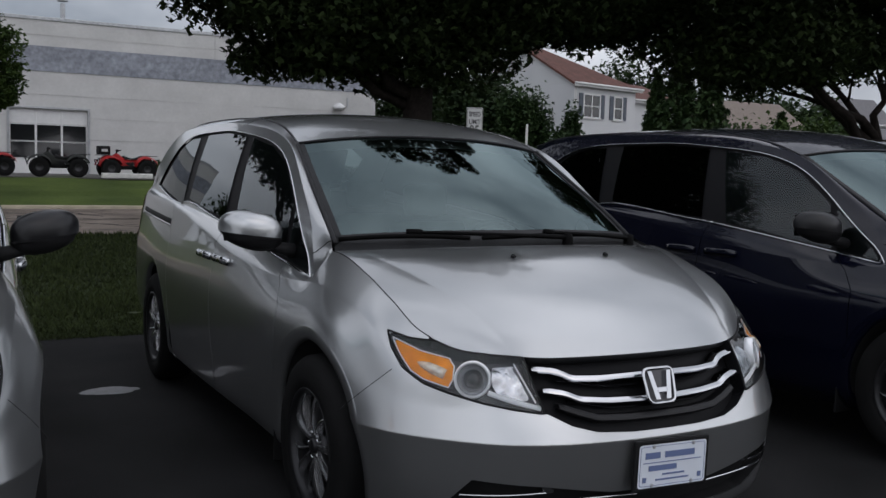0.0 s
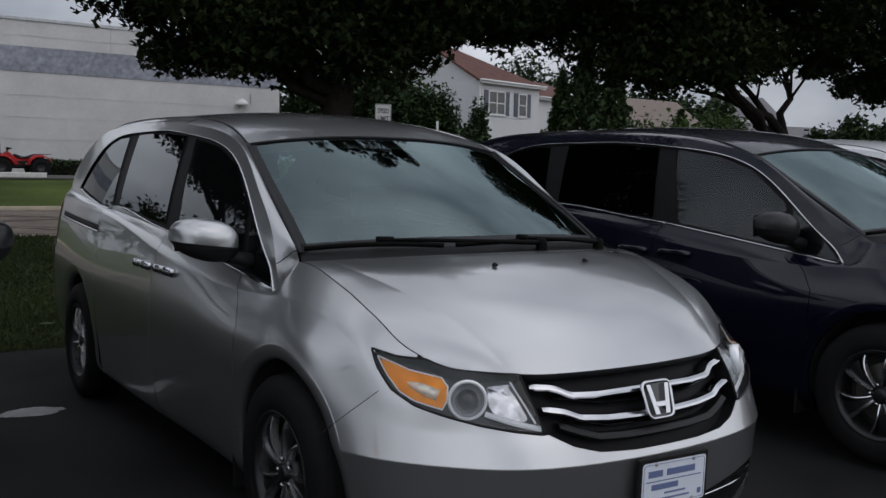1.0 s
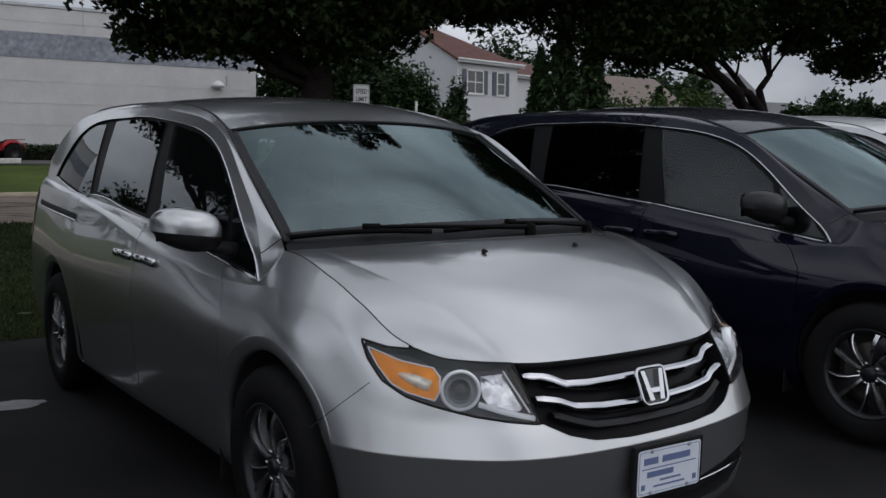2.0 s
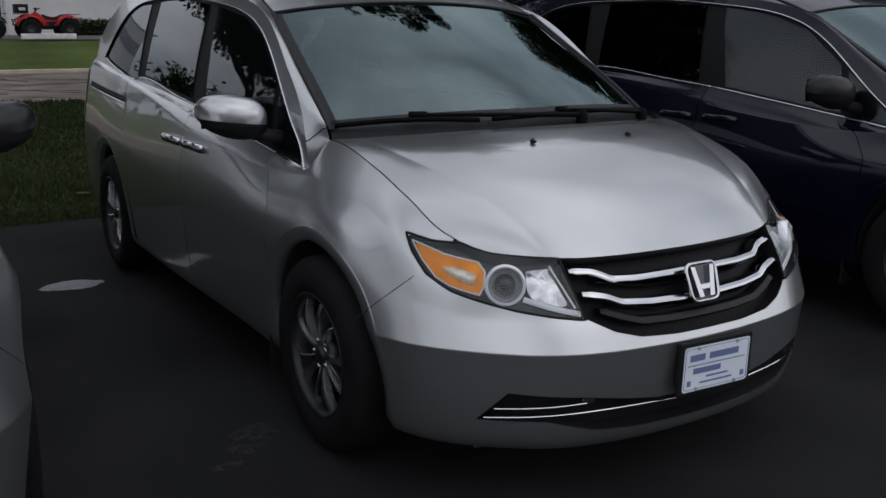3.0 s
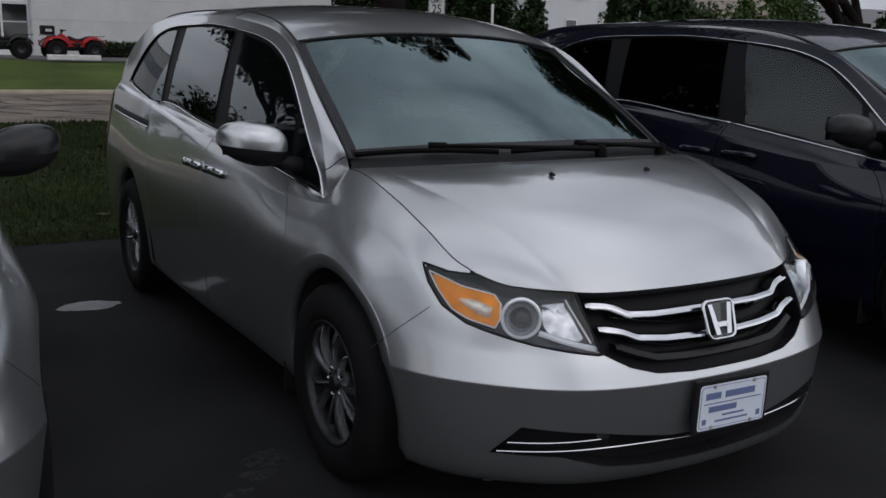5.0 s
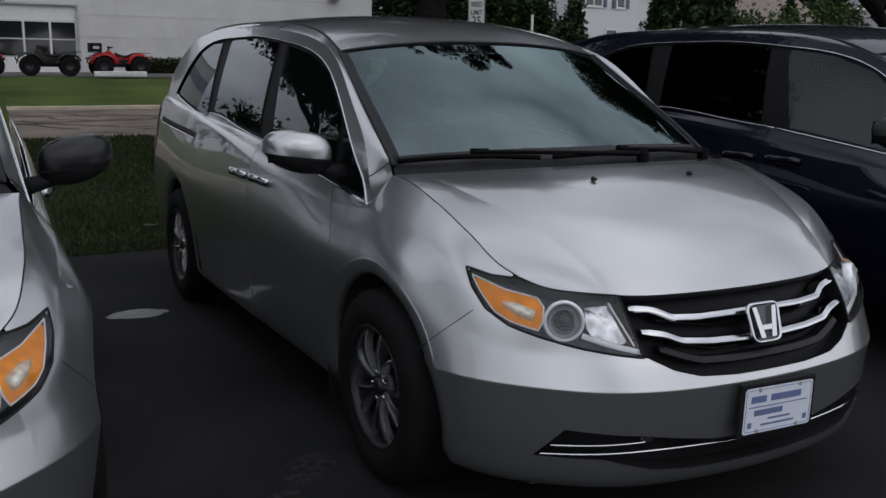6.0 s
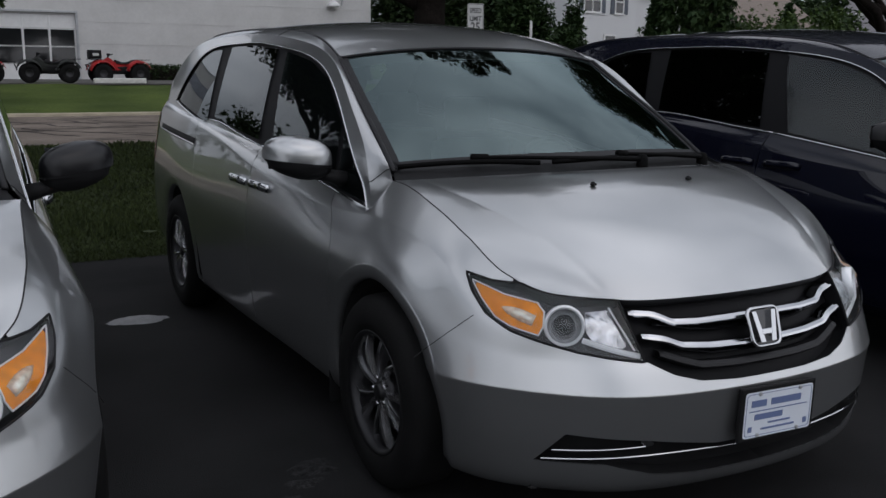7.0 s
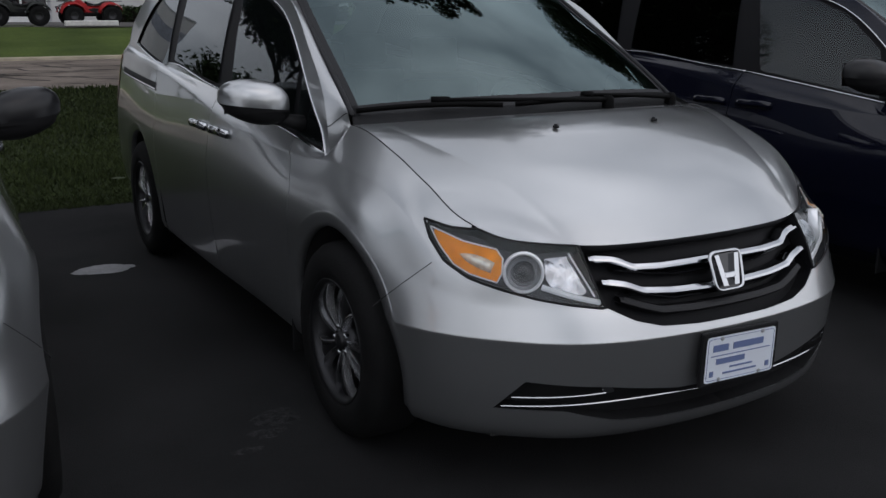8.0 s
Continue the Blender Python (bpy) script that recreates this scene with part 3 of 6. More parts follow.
WINDOW_LOW = [(3.39, 1.302), (2.56, 1.20), (2.50, 1.215), (2.36, 1.228), (1.83, 1.187), (1.415, 1.150), (.526, 1.033), (.27, .995)]


def open_edge(outline):
    """The edge of an opening on one half of the nose, in fine steps from the middle round to the middle."""
    q = np.vstack([np.linspace(a, b, 14)[:-1] for a, b in zip(outline[:-1], outline[1:])] + [outline[-1:]])
    return np.vstack([[(0.0, q[0, 1])] if q[0, 0] < 0 else q[:1], q[q[:, 0] > 0], [(0.0, q[-1, 1])]])


def gapped(line, off):
    return [(a + off, b) for a, b in line]


def glass_sheet(outline, inset, step=.03):
    """A piece of the greenhouse's side inside an outline of (y, z), set in by inset."""
    o = np.array(outline, float)
    bm = bmesh.new()
    vs = [bm.verts.new((0, y, z)) for y, z in o]
    bm.faces.new(vs)
    bmesh.ops.triangulate(bm, faces=bm.faces[:])
    lo, hi = o.min(0), o.max(0)
    for y in np.arange(lo[0] + .05, hi[0], .09):
        bmesh.ops.bisect_plane(bm, geom=bm.verts[:] + bm.edges[:] + bm.faces[:], plane_co=(0, y, 0), plane_no=(0, 1, 0))
    for z in np.arange(lo[1] + .03, hi[1], .06):
        bmesh.ops.bisect_plane(bm, geom=bm.verts[:] + bm.edges[:] + bm.faces[:], plane_co=(0, 0, z), plane_no=(0, 0, 1))
    bm.verts.index_update()
    v = np.array([p.co[:] for p in bm.verts])
    f = [tuple(p.index for p in q.verts) for q in bm.faces]
    bm.free()
    v[:, 0] = side_glass_x(v[:, 1], v[:, 2]) - inset
    # faces must look outwards, to +x
    out = []
    for q in f:
        a, b, c = v[q[0]], v[q[1]], v[q[2]]
        out.append(q if np.cross(b - a, c - a)[0] > 0 else tuple(reversed(q)))
    return v, out


def on_side(points, lift=0.0, n=0):
    q = spline(points, n) if n else np.array(points, float)
    return np.stack([side_glass_x(q[:, 0], q[:, 1]) + lift, q[:, 0], q[:, 1]], 1)


def wheel(parent, x, y, sign, style):
    """Tyre, alloy rim with spokes, brake disc, nuts; built at the hub, face towards -x for the near side."""
    hub = new("wheel", None)
    hub.parent = parent
    hub.matrix_basis = Matrix.Translation((x, y, HUB_Z)) @ Matrix.Diagonal((sign, 1, 1, 1))
    R, w = .362, .115
    tyre = lathe([(.225, -.10), (.232, -.112), (.27, -w - .004), (.315, -w - .002), (.345, -w + .014), (R - .003, -w + .035), (R, -w + .06), (R, w - .06), (R - .003, w - .035), (.345, w - .014), (.30, w), (.232, w - .005), (.225, w - .02), (.225, -.10)], 64)
    part("tyre", tyre, RUBBER, hub, "black tyre with worn tread", True)
    rim = lathe([(.218, -.094), (.229, -.106), (.233, -.112), (.229, -.114), (.216, -.104), (.205, -.080), (.198, .02), (.206, .095)], 64)
    part("rim", rim, ALLOY_DARK, hub, "machined alloy rim", True)
    def web(mid, w0, w1, back, mat, nm, lean=.16, crown=.004):
        """A curved blade of the rim from the hub out, w0 wide at its foot and w1 at its tip; its face is turned on the lathe."""
        rows, us = [], []
        for u in np.linspace(0, 1, 9):
            r = .046 + (.216 - .046) * u
            bow = -.086 - .018 * math.sin(u * math.pi * .9) + .004 * u ** 3 + back
            row = []
            for q in (-.5, -.46, 0, .46, .5):
                a = mid + q * (w0 + (w1 - w0) * u) / r + lean * u * u
                row.append((bow + (.030 if abs(q) == .5 else 0) - (crown if q == 0 else 0), r * math.cos(a), r * math.sin(a)))
                us.append((a * .2, r))
            rows.append(row)
        ob = part(nm, sheet(np.array(rows)), mat, hub, "", True)
        uv = ob.data.uv_layers.new(name="turned")
        for lp in ob.data.loops:
            uv.data[lp.index].uv = us[lp.vertex_index]
        crisp = ob.modifiers.new("crisp_edges", "EDGE_SPLIT")
        crisp.split_angle = radians(30)
        return ob
    for k in range(5):
        mid = 2 * math.pi * k / 5 + .62
        web(mid, .030, .075, .010, ALLOY_MID, "blade")
        web(mid - .17, .013, .026, -.002, ALLOY, "spoke", .05, .001)
        web(mid + .30, .010, .012, -.001, ALLOY, "spoke", .22, .002)
    part("hub_cap", lathe([(.0, -.098), (.024, -.098), (.030, -.094), (.033, -.080), (.062, -.074), (.07, -.05), (.07, .0)], 32), ALLOY_DARK, hub, "dark centre cap", True)
    for k in range(5):
        a = 2 * math.pi * k / 5
        v, f = lathe([(.0, -.092), (.008, -.092), (.010, -.088), (.010, -.06)], 10)
        part("wheel_nut", ([(p[0], p[1] + .052 * math.cos(a), p[2] + .052 * math.sin(a)) for p in v], f), CHROME, hub, "", True)
    part("brake_disc", lathe([(.05, -.03), (.155, -.03), (.155, .0), (.05, .0)], 40), BRAKE, hub, "rusty brake disc", False)
    part("wheel_pocket", lathe([(.0, .01), (.2, .01)], 32), UNDER, hub, "", False)
    return hub


def lamp_unit(van, side):
    """A headlamp: bezel, amber reflector, projector, high-beam reflector, clear lens."""
    fix = (lambda p: p) if side > 0 else flipped
    lamp = new("headlight", None)
    lamp.parent = van
    tagged(lamp, "clear headlight with amber side reflector and chrome projector")
    s0, s1 = .44, 1.22
    part("bezel", fix(trimmed(LAMP, [], s0, s1, -.048, .01, 90)), LAMP_GREY, lamp, "dark grey lamp housing", True)
    edge = np.vstack([LAMP, LAMP[:1]])
    cap = lambda q: np.array([(a, min(b, float(body(a, 6.0)[2]) - .001)) for a, b in q])
    ring = np.vstack([np.linspace(p, q, 12)[:-1] for p, q in zip(edge[:-1], edge[1:])])
    ring = cap(np.vstack([ring, ring[:1]]))
    wall = np.stack([on_body(ring, -.050), on_body(ring, .002)], 1)
    part("gasket", fix(sheet(wall)), BLACK_PAINT, lamp, "", False)
    rim = on_body(ring, .001)
    part("seal", fix(tube(rim[:-1], .0045, 6, True)), PLASTIC, lamp, "black rubber seal", True)
    amber = np.array([(1.118, .874), (.976, .840), (.846, .824), (.819, .803), (.817, .759), (.831, .731), (.93, .752), (.991, .775), (1.06, .824)])
    part("amber_reflector", fix(trimmed(amber, [], .80, 1.18, -.012, .009, 90)), AMBER, lamp, "orange turn signal reflector", True)
    e = np.vstack([np.linspace(p, q, 10)[:-1] for p, q in zip(amber, np.roll(amber, -1, 0))])
    part("reflector_trim", fix(tube(on_body(cap(e), -.009), .0028, 5, True)), LAMP_WHITE, lamp, "", True)
    bulb = on_body([(.975, .806), (.850, .775)], -.016)
    part("turn_bulb", fix(tube(np.linspace(bulb[0], bulb[1], 6), [.004, .013, .018, .020, .020, .018], 12)), LAMP_GLASS, lamp, "", True)
    hi = np.array([(.680, .806), (.588, .808), (.527, .706), (.550, .697), (.655, .722), (.672, .745)])
    part("high_beam_reflector", fix(trimmed(hi, [], .5, .74, -.022, .008, 90)), LAMP_CHROME, lamp, "faceted chrome reflector", False)
    part("chrome_strip", fix(strip([(.690, .722), (.598, .697), (.490, .674)], .018, -.014, 16)), LAMP_WHITE, lamp, "", True)
    part("inner_strip", fix(strip([(.590, .810), (.549, .755), (.508, .690)], .006, -.012, 16)), LAMP_WHITE, lamp, "", True)
    c = on_body([(.748, .766)], -.026)[0]
    turn = Matrix.Translation(c) @ Matrix.Rotation(radians(34), 4, "Z") @ Matrix.Rotation(radians(-12), 4, "X") @ Matrix.Rotation(radians(90), 4, "Z")
    pr = lambda prof, sides=40: [tuple(turn @ Vector(p)) for p in lathe(prof, sides)[0]]
    fc = lambda prof, sides=40: lathe(prof, sides)[1]
    for nm, prof, mt in (("projector_ring", [(.053, -.004), (.057, -.014), (.063, -.012), (.065, .02)], LAMP_RING),
                         ("projector_bowl", [(.054, -.006), (.047, .012), (.038, .028), (.0, .036)], LAMP_BOWL),
                         ("projector_lens", [(.0, .000), (.013, .002), (.024, .009), (.032, .020), (.035, .030)], DARK_GLASS)):
        part(nm, fix((pr(prof), fc(prof))), mt, lamp, "", True)
    lens = part("lens", fix(trimmed(LAMP, [], s0, s1, .003, .01, 90)), LENS, lamp, "clear outer lens", True)
    lens.visible_shadow = False
    return lamp


def mirror_unit(van, side, cap_mat):
    """Door mirror: shell, black lower housing, arm and glass."""
    fix = (lambda p: p) if side > 0 else flipped
    mir = new("door_mirror", None)
    mir.parent = van
    tagged(mir, "door mirror with painted cap above a black housing" if cap_mat is SILVER else "black door mirror")
    cx, cy, cz = 1.040, .590, 1.176

    def shell(z0, z1, grow):
        P = []
        for a in np.linspace(0, 2 * math.pi, 41):
            c, s_ = math.cos(a), math.sin(a)
            col = []
            for v in np.linspace(z0, z1, 16):
                if v >= 0:
                    k = (1 - v ** 2.8) ** .5
                else:
                    k = (1 - min(1, -v / 1.05) ** 2.4) ** .6
                low = max(0, -v - .2)
                wx = .130 * math.copysign(abs(c) ** .68, c) * k * grow - .05 * low
                wy = (.085 if s_ < 0 else .045) * math.copysign(abs(s_) ** .75, s_) * k * grow
                col.append((cx + wx, cy + wy - .02 + .035 * (wx / .13) ** 2 * (1 if wx > 0 else .3) + .02 * wx / .13, cz + .088 * v + .014 * wx / .13 * (v > -.4)))
            P.append(col)
        return sheet(np.array(P))
    part("cap", fix(shell(-.20, 1.0, 1.0)), cap_mat, mir, "", True)
    part("housing", fix(shell(-1.05, -.18, .985)), PLASTIC, mir, "black lower housing", True)
    arm = tube([(.98, .578, 1.118), (.92, .55, 1.10), (.85, .53, 1.085)], [.038, .034, .042], 12, squash=(1, .8))
    part("arm", fix(arm), PLASTIC, mir, "", True)
    part("mirror_glass", fix(sheet(np.array([[(cx - .10, cy + .052, cz - .055), (cx - .10, cy + .052, cz + .06)], [(cx + .10, cy + .06, cz - .05), (cx + .10, cy + .06, cz + .065)]]))), CHROME, mir, "", False)
    return mir


def seat(van, x, y, name="seat"):
    s = new(name, None)
    s.parent = van
    s.matrix_basis = Matrix.Translation((x, y, .42))
    part("cushion", box(.50, .52, .16, (0, 0, 0), .05, 3), FABRIC, s, "grey cloth cushion", True)
    part("backrest", box(.48, .14, .62, (0, 0, 0), .05, 3, m=Matrix.Translation((0, .24, .12)) @ Matrix.Rotation(radians(-14), 4, "X")), FABRIC, s, "", True)
    part("headrest", box(.27, .10, .19, (0, 0, 0), .04, 3, m=Matrix.Translation((0, .41, .76)) @ Matrix.Rotation(radians(-8), 4, "X")), FABRIC, s, "", True)
    return s


def minivan(label, paint_mat, cap_mat, style):
    van = new("minivan", None)
    arches = [arch_outline(0, .047), arch_outline(REAR_AXLE, .047)]
    A = np.array
    # lower body panels
    bumper = A([(-.3, .0), (1.75, .0), (1.75, .32), (1.245, .630), (1.069, .768), (.95, .80), (.5, .74), (-.3, .72)])
    welded("front_bumper", both(trimmed(bumper, [arches[0], LAMP, GRILLE, INTAKE], 0, 1.75, 0, .011, 110)), paint_mat, van, "painted front bumper", .003)
    fender = A([(.955, 1.6), (.955, .790), (1.069, .768), (1.245, .630), (1.75, .32)] + gapped([(2.025, .1)] + DOOR_FRONT[1:], -GAP))
    fdoor = A(gapped(DOOR_FRONT, GAP)[1:][::-1] + [(2.025 + GAP, SILL), (3.03, SILL)] + gapped(DOOR_MIDDLE, -GAP)[1:])
    sdoor = A(gapped(DOOR_MIDDLE, GAP)[1:][::-1] + [(3.045, SILL), (4.05, SILL)] + gapped(DOOR_REAR, -GAP)[1:])
    quarter = A(gapped(DOOR_REAR, GAP)[1:][::-1] + [(4.10, .0), (5.62, .0), (5.62, 1.6)])
    rocker = A([(1.9, .0), (1.9, SILL - .004), (4.3, SILL - .004), (4.3, .0)])
    for nm, poly, s0, s1, lb in (("fender", fender, .93, 2.25, ""), ("front_door", fdoor, 1.98, 3.12, ""), ("sliding_door", sdoor, 3.0, 4.24, ""), ("quarter_panel", quarter, 4.06, 5.64, ""), ("sill", rocker, 1.88, 4.32, "painted sill below the doors")):
        p = trimmed(poly, arches + ([LAMP] if nm == "fender" else []), s0, s1, 0, .013, 72)
        for q in (p, flipped(p)):
            ob = part(nm, q, paint_mat, van, lb, True)
            mod = ob.modifiers.new("thickness", "SOLIDIFY")
            mod.thickness, mod.offset = .003, 0.0
            crisp = ob.modifiers.new("crisp_edges", "EDGE_SPLIT")
            crisp.split_angle = radians(38)
    tail = A([(5.62 + GAP, .0), (7.5, .0), (7.5, 1.6), (5.62 + GAP, 1.6)])
    welded("tailgate", both(trimmed(tail, [], 5.6, S_END, 0, .02, 50)), paint_mat, van, "", .003)
    for fx in ((lambda p: p), flipped):
        part("bumper_seam", fx(tube(on_body([(1.069, .768), (1.181, .683), (1.245, .630), (1.29, .592)], .0008, 24), .0019, 5)), UNDER, van, "", True)
    # dark inner shell that shows in the gaps
    hole = [arch_outline(0, .01), arch_outline(REAR_AXLE, .01)]
    inner = trimmed(A([(-.3, 0), (7.6, 0), (7.6, 1.6), (-.3, 1.6)]), hole, 0, S_END, -.06, .04, 30)
    welded("inner_shell", both(inner), UNDER, van, "")
    for y0 in (0, REAR_AXLE):
        ring = arch_outline(y0, .0, 60)
        lipo, lipm, lipi = arch_outline(y0, .054, 60), arch_outline(y0, .046, 60), arch_outline(y0, .012, 60)
        rows = np.stack([on_body(lipo, .001), on_body(lipm, .0035), on_body(lipi, -.014), on_body(ring, -.016), on_body(ring, -.045)], 1)
        p = sheet(rows)
        well = sheet(np.stack([on_body(ring, -.02), np.concatenate([np.full((60, 1), .62), np.stack([ (y0 + .43 * np.sin(np.linspace(-2.3, 2.3, 60))), HUB_Z + .45 * np.cos(np.linspace(-2.3, 2.3, 60))], 1)], 1)], 1))
        back = ([(.62, y0, HUB_Z)] + [(.62, y0 + .43 * math.sin(a), HUB_Z + .45 * math.cos(a)) for a in np.linspace(-2.3, 2.3, 30)], [(0, i, i + 1) for i in range(1, 30)])
        for q, w in ((p, merged(well, back)), (flipped(p), flipped(merged(well, back)))):
            part("wheel_arch", q, paint_mat, van, "flared wheel arch lip", True)
            part("wheel_well", w, UNDER, van, "", False)
        for sg in (1, -1):
            wheel(van, -.865 * sg, y0, sg, style)
    # floor pan
    part("floor_pan", box(1.5, 4.6, .10, (0, 1.6, .21), .03), UNDER, van)
    # hood
    nu, nv = 61, 46
    u = np.linspace(-1, 1, nu)
    fr = body(.955 * np.abs(u), 6.0)
    fr[:, 0] *= np.sign(u)
    fr[:, 1] += .004
    ss = np.linspace(.955, float(y_to_s(.13)), nv)
    sd = body(ss, 6.0) - np.array([.003, 0, 0])
    fr[0], fr[-1] = sd[0] * [-1, 1, 1], sd[0]
    rear = np.stack([sd[-1, 0] * u, sd[-1, 1] - .21 * (1 - u * u), sd[-1, 2] + .028 * (1 - u * u)], 1)
    H = coons(fr, rear, sd * [-1, 1, 1], sd)
    uu = np.abs(u)[:, None]
    # two creases run from the windscreen's feet to the grille's corners; the hood is nearly flat between them and rolls down outside
    crease_y = (-.90, -.77, -.65, -.53, -.41, -.29, -.17, -.10, .12)
    crease_x = (.455, .496, .535, .574, .615, .656, .699, .722, .757)
    crease_z = (.74, .818, .906, .971, 1.019, 1.057, 1.089, 1.105, 1.136)
    cols = np.r_[np.linspace(0, .66, 24)[:-1], np.linspace(.66, .74, 8)[:-1], np.linspace(.74, 1, 11)]
    half = np.zeros((len(cols), nv, 3))
    rim = np.zeros((len(cols), nv))
    for j in range(nv):
        row = H[nu // 2:, j]
        xe, ze = row[-1, 0], row[-1, 2]
        xc = .6
        for _ in range(6):
            xc = min(float(np.interp(np.interp(xc, row[:, 0], row[:, 1]), crease_y, crease_x)), xe - .03)
        x = np.where(cols < .7, xc * cols / .7, xc + (xe - xc) * (cols - .7) / .3)
        y = np.interp(x, row[:, 0], row[:, 1])
        rim[:, j] = np.interp(x, row[:, 0], row[:, 2])
        ahead = np.interp(np.minimum(x, xc), H[nu // 2:, 0, 0], H[nu // 2:, 0, 1]) - np.interp(xc, H[nu // 2:, 0, 0], H[nu // 2:, 0, 1])
        ridge = pchip(crease_y, crease_z, np.minimum(y - ahead, .12))
        t = np.clip((x - xc) / (xe - xc), 0, 1)
        z = ridge + np.where(t > 0, (ze - float(pchip(crease_y, crease_z, y[-1]))) * (.62 * t + .38 * t * t), .004 * (1 - (x / xc) ** 2))
        half[:, j] = np.stack([x, y, z], 1)
    # meet the edge over the grille and the edge at the cowl
    wj = np.linspace(0, 1, nv)[None]
    half[..., 2] += (rim[:, :1] - half[:, :1, 2]) * (1 - wj) ** 6 + (rim[:, -1:] - half[:, -1:, 2]) * wj ** 5
    H = np.concatenate([half[:0:-1] * [-1, 1, 1], half])
    welded("hood", sheet(H), paint_mat, van, "smooth painted hood with two creases", .004)
    for q in (1, -1):
        part("hood_seam", tube(body(ss, 6.0) * [q, 1, 1] + [0, 0, .0006], .0026, 6), UNDER, van, "dark gap beside the hood", True)
    lip = np.stack([fr, fr + [0, .012, -.02], fr + [0, .05, -.035]], 1)
    part("hood_lip", sheet(lip), BLACK_PAINT, van, "", True)
    for sx in (-1, 1):
        i, j = np.unravel_index(np.hypot(H[..., 0] - sx * .229, H[..., 1] + .292).argmin(), H.shape[:2])
        c = Vector((sx * .229, -.292, H[i, j, 2]))
        noz = merged(box_piece(.017, .022, .011, c + Vector((0, 0, .002)), .005), box_piece(.010, .010, .008, c + Vector((0, .003, .009)), .003))
        part("washer_nozzle", noz, PLASTIC, van, "small black washer nozzle", True)
    # windscreen, roof and cowl
    base_l = np.array([.788, .215, 1.140])
    edge = spline([base_l, (.768, .42, 1.268), (.735, .70, 1.425), (.70, .955, 1.570)], 30)
    sag = 1 - (.5 * u * u + .5 * (np.sqrt(u * u + .04) - .2) / (math.sqrt(1.04) - .2))
    base = np.stack([.788 * u, .215 - .155 * sag, 1.140 + .025 * (1 - np.abs(u) ** 2.5)], 1)
    top = np.stack([.70 * u, .955 - .092 * sag, 1.570 + .052 * (1 - np.abs(u) ** 2.4)], 1)
    W = coons(base, top, edge * [-1, 1, 1], edge)
    bulge = (1 - uu ** 2) * np.sin(math.pi * np.linspace(0, 1, 30))[None]
    W[..., 1] -= .018 * bulge
    W[..., 2] += .012 * bulge
    glass = part("windscreen", sheet(W), CLEAR, van, "large raked windscreen reflecting cloud", True)
    glass.visible_shadow = False
    # black printed border of the windscreen
    lift = np.array([0, -.0015, .002])
    part("windscreen_border", merged(sheet(np.stack([W[0], W[1], W[1] * .6 + W[2] * .4]) + lift), sheet(np.stack([W[-2] * .6 + W[-3] * .4, W[-2], W[-1]]) + lift), sheet(W[:, :3] + lift), sheet(np.stack([W[:, -1] + lift, W[:, -1] * .8 + W[:, -2] * .2 + lift], 1)[:, ::-1])), BLACK_PAINT, van, "", True)
    for q in (1, -1):
        part("windscreen_moulding", tube(edge * [q, 1, 1] + [0, -.002, .004], .011, 8), BLACK_PAINT, van, "black moulding along the windscreen", True)
    part("windscreen_seal", tube(top + [0, -.002, .003], .007, 6), BLACK_PAINT, van, "", True)
    cow = np.stack([rear + [0, -.01, -.012], rear + [0, .012, -.016], base * .3 + rear * .7 + [0, 0, -.012], base * .7 + rear * .3 + [0, 0, -.004], base + [0, .004, .004]], 1)
    part("cowl", sheet(cow), PLASTIC, van, "black plastic cowl grille", True)
    ditch = spline([(.70, .955, 1.570), (.685, 1.15, 1.640), (.675, 1.40, 1.688), (.668, 1.75, 1.718), (.662, 2.3, 1.732), (.655, 2.9, 1.726), (.64, 3.3, 1.698), (.61, 3.60, 1.645)], 60)
    rr = np.stack([.61 * u, 3.60 + .06 * (1 - u * u), 1.645 + .02 * (1 - u * u)], 1)
    Rf = coons(top, rr, ditch * [-1, 1, 1], ditch)
    Rf[..., 2] += .012 * (1 - uu ** 2) * np.sin(math.pi * np.linspace(0, 1, 60))[None]
    welded("roof", sheet(Rf), paint_mat, van, "painted steel roof", .004)
    for q in (1, -1):
        part("roof_ditch_trim", tube(ditch * [q, 1, 1] + [-.004 * q, 0, .001], .006, 6), BLACK_PAINT, van, "black roof moulding", True)
    part("headliner", sheet(Rf[:, ::-1] - [0, 0, .05]), HEADLINER, van, "", True)
    # pillars and cant rail: from the window line round to the windscreen edge and the roof
    rail = [(.235, 1.005), (.295, 1.085), (.365, 1.175), (.60, 1.365), (.865, 1.54), (1.12, 1.622), (1.48, 1.668), (1.97, 1.700), (2.30, 1.700), (2.85, 1.688), (3.2, 1.650), (3.56, 1.53)]
    n = 120
    ro = on_side(rail, 0, n)
    ins = np.vstack([[(.80, .142, 1.102)], edge[:-1], ditch])
    ins = spline([ins[0].tolist()] + ins[1::4].tolist() + [ins[-1].tolist()], n)
    # match both curves by their place along the car
    back_y = ro[:, 1] - .092 * np.clip((1.0 - ro[:, 1]) / .765, 0, 1)
    ins = np.stack([np.interp(back_y, np.maximum.accumulate(ins[:, 1]) + np.arange(n) * 1e-7, ins[:, k]) for k in range(3)], 1)
    rows = []
    for t in np.linspace(0, 1, 9):
        mid = np.stack([ro[:, 0] * .56 + ins[:, 0] * .44 + .005, ro[:, 1] * .5 + ins[:, 1] * .5, np.maximum(ins[:, 2], ro[:, 2]) * .50 + ro[:, 2] * .50 + .002], 1)
        rows.append((1 - t) ** 2 * ro + 2 * t * (1 - t) * mid + t * t * ins)
    RP = np.stack(rows, 1)
    foot = body(y_to_s(np.linspace(.235, .142, 9)), 6.0) - RP[0]
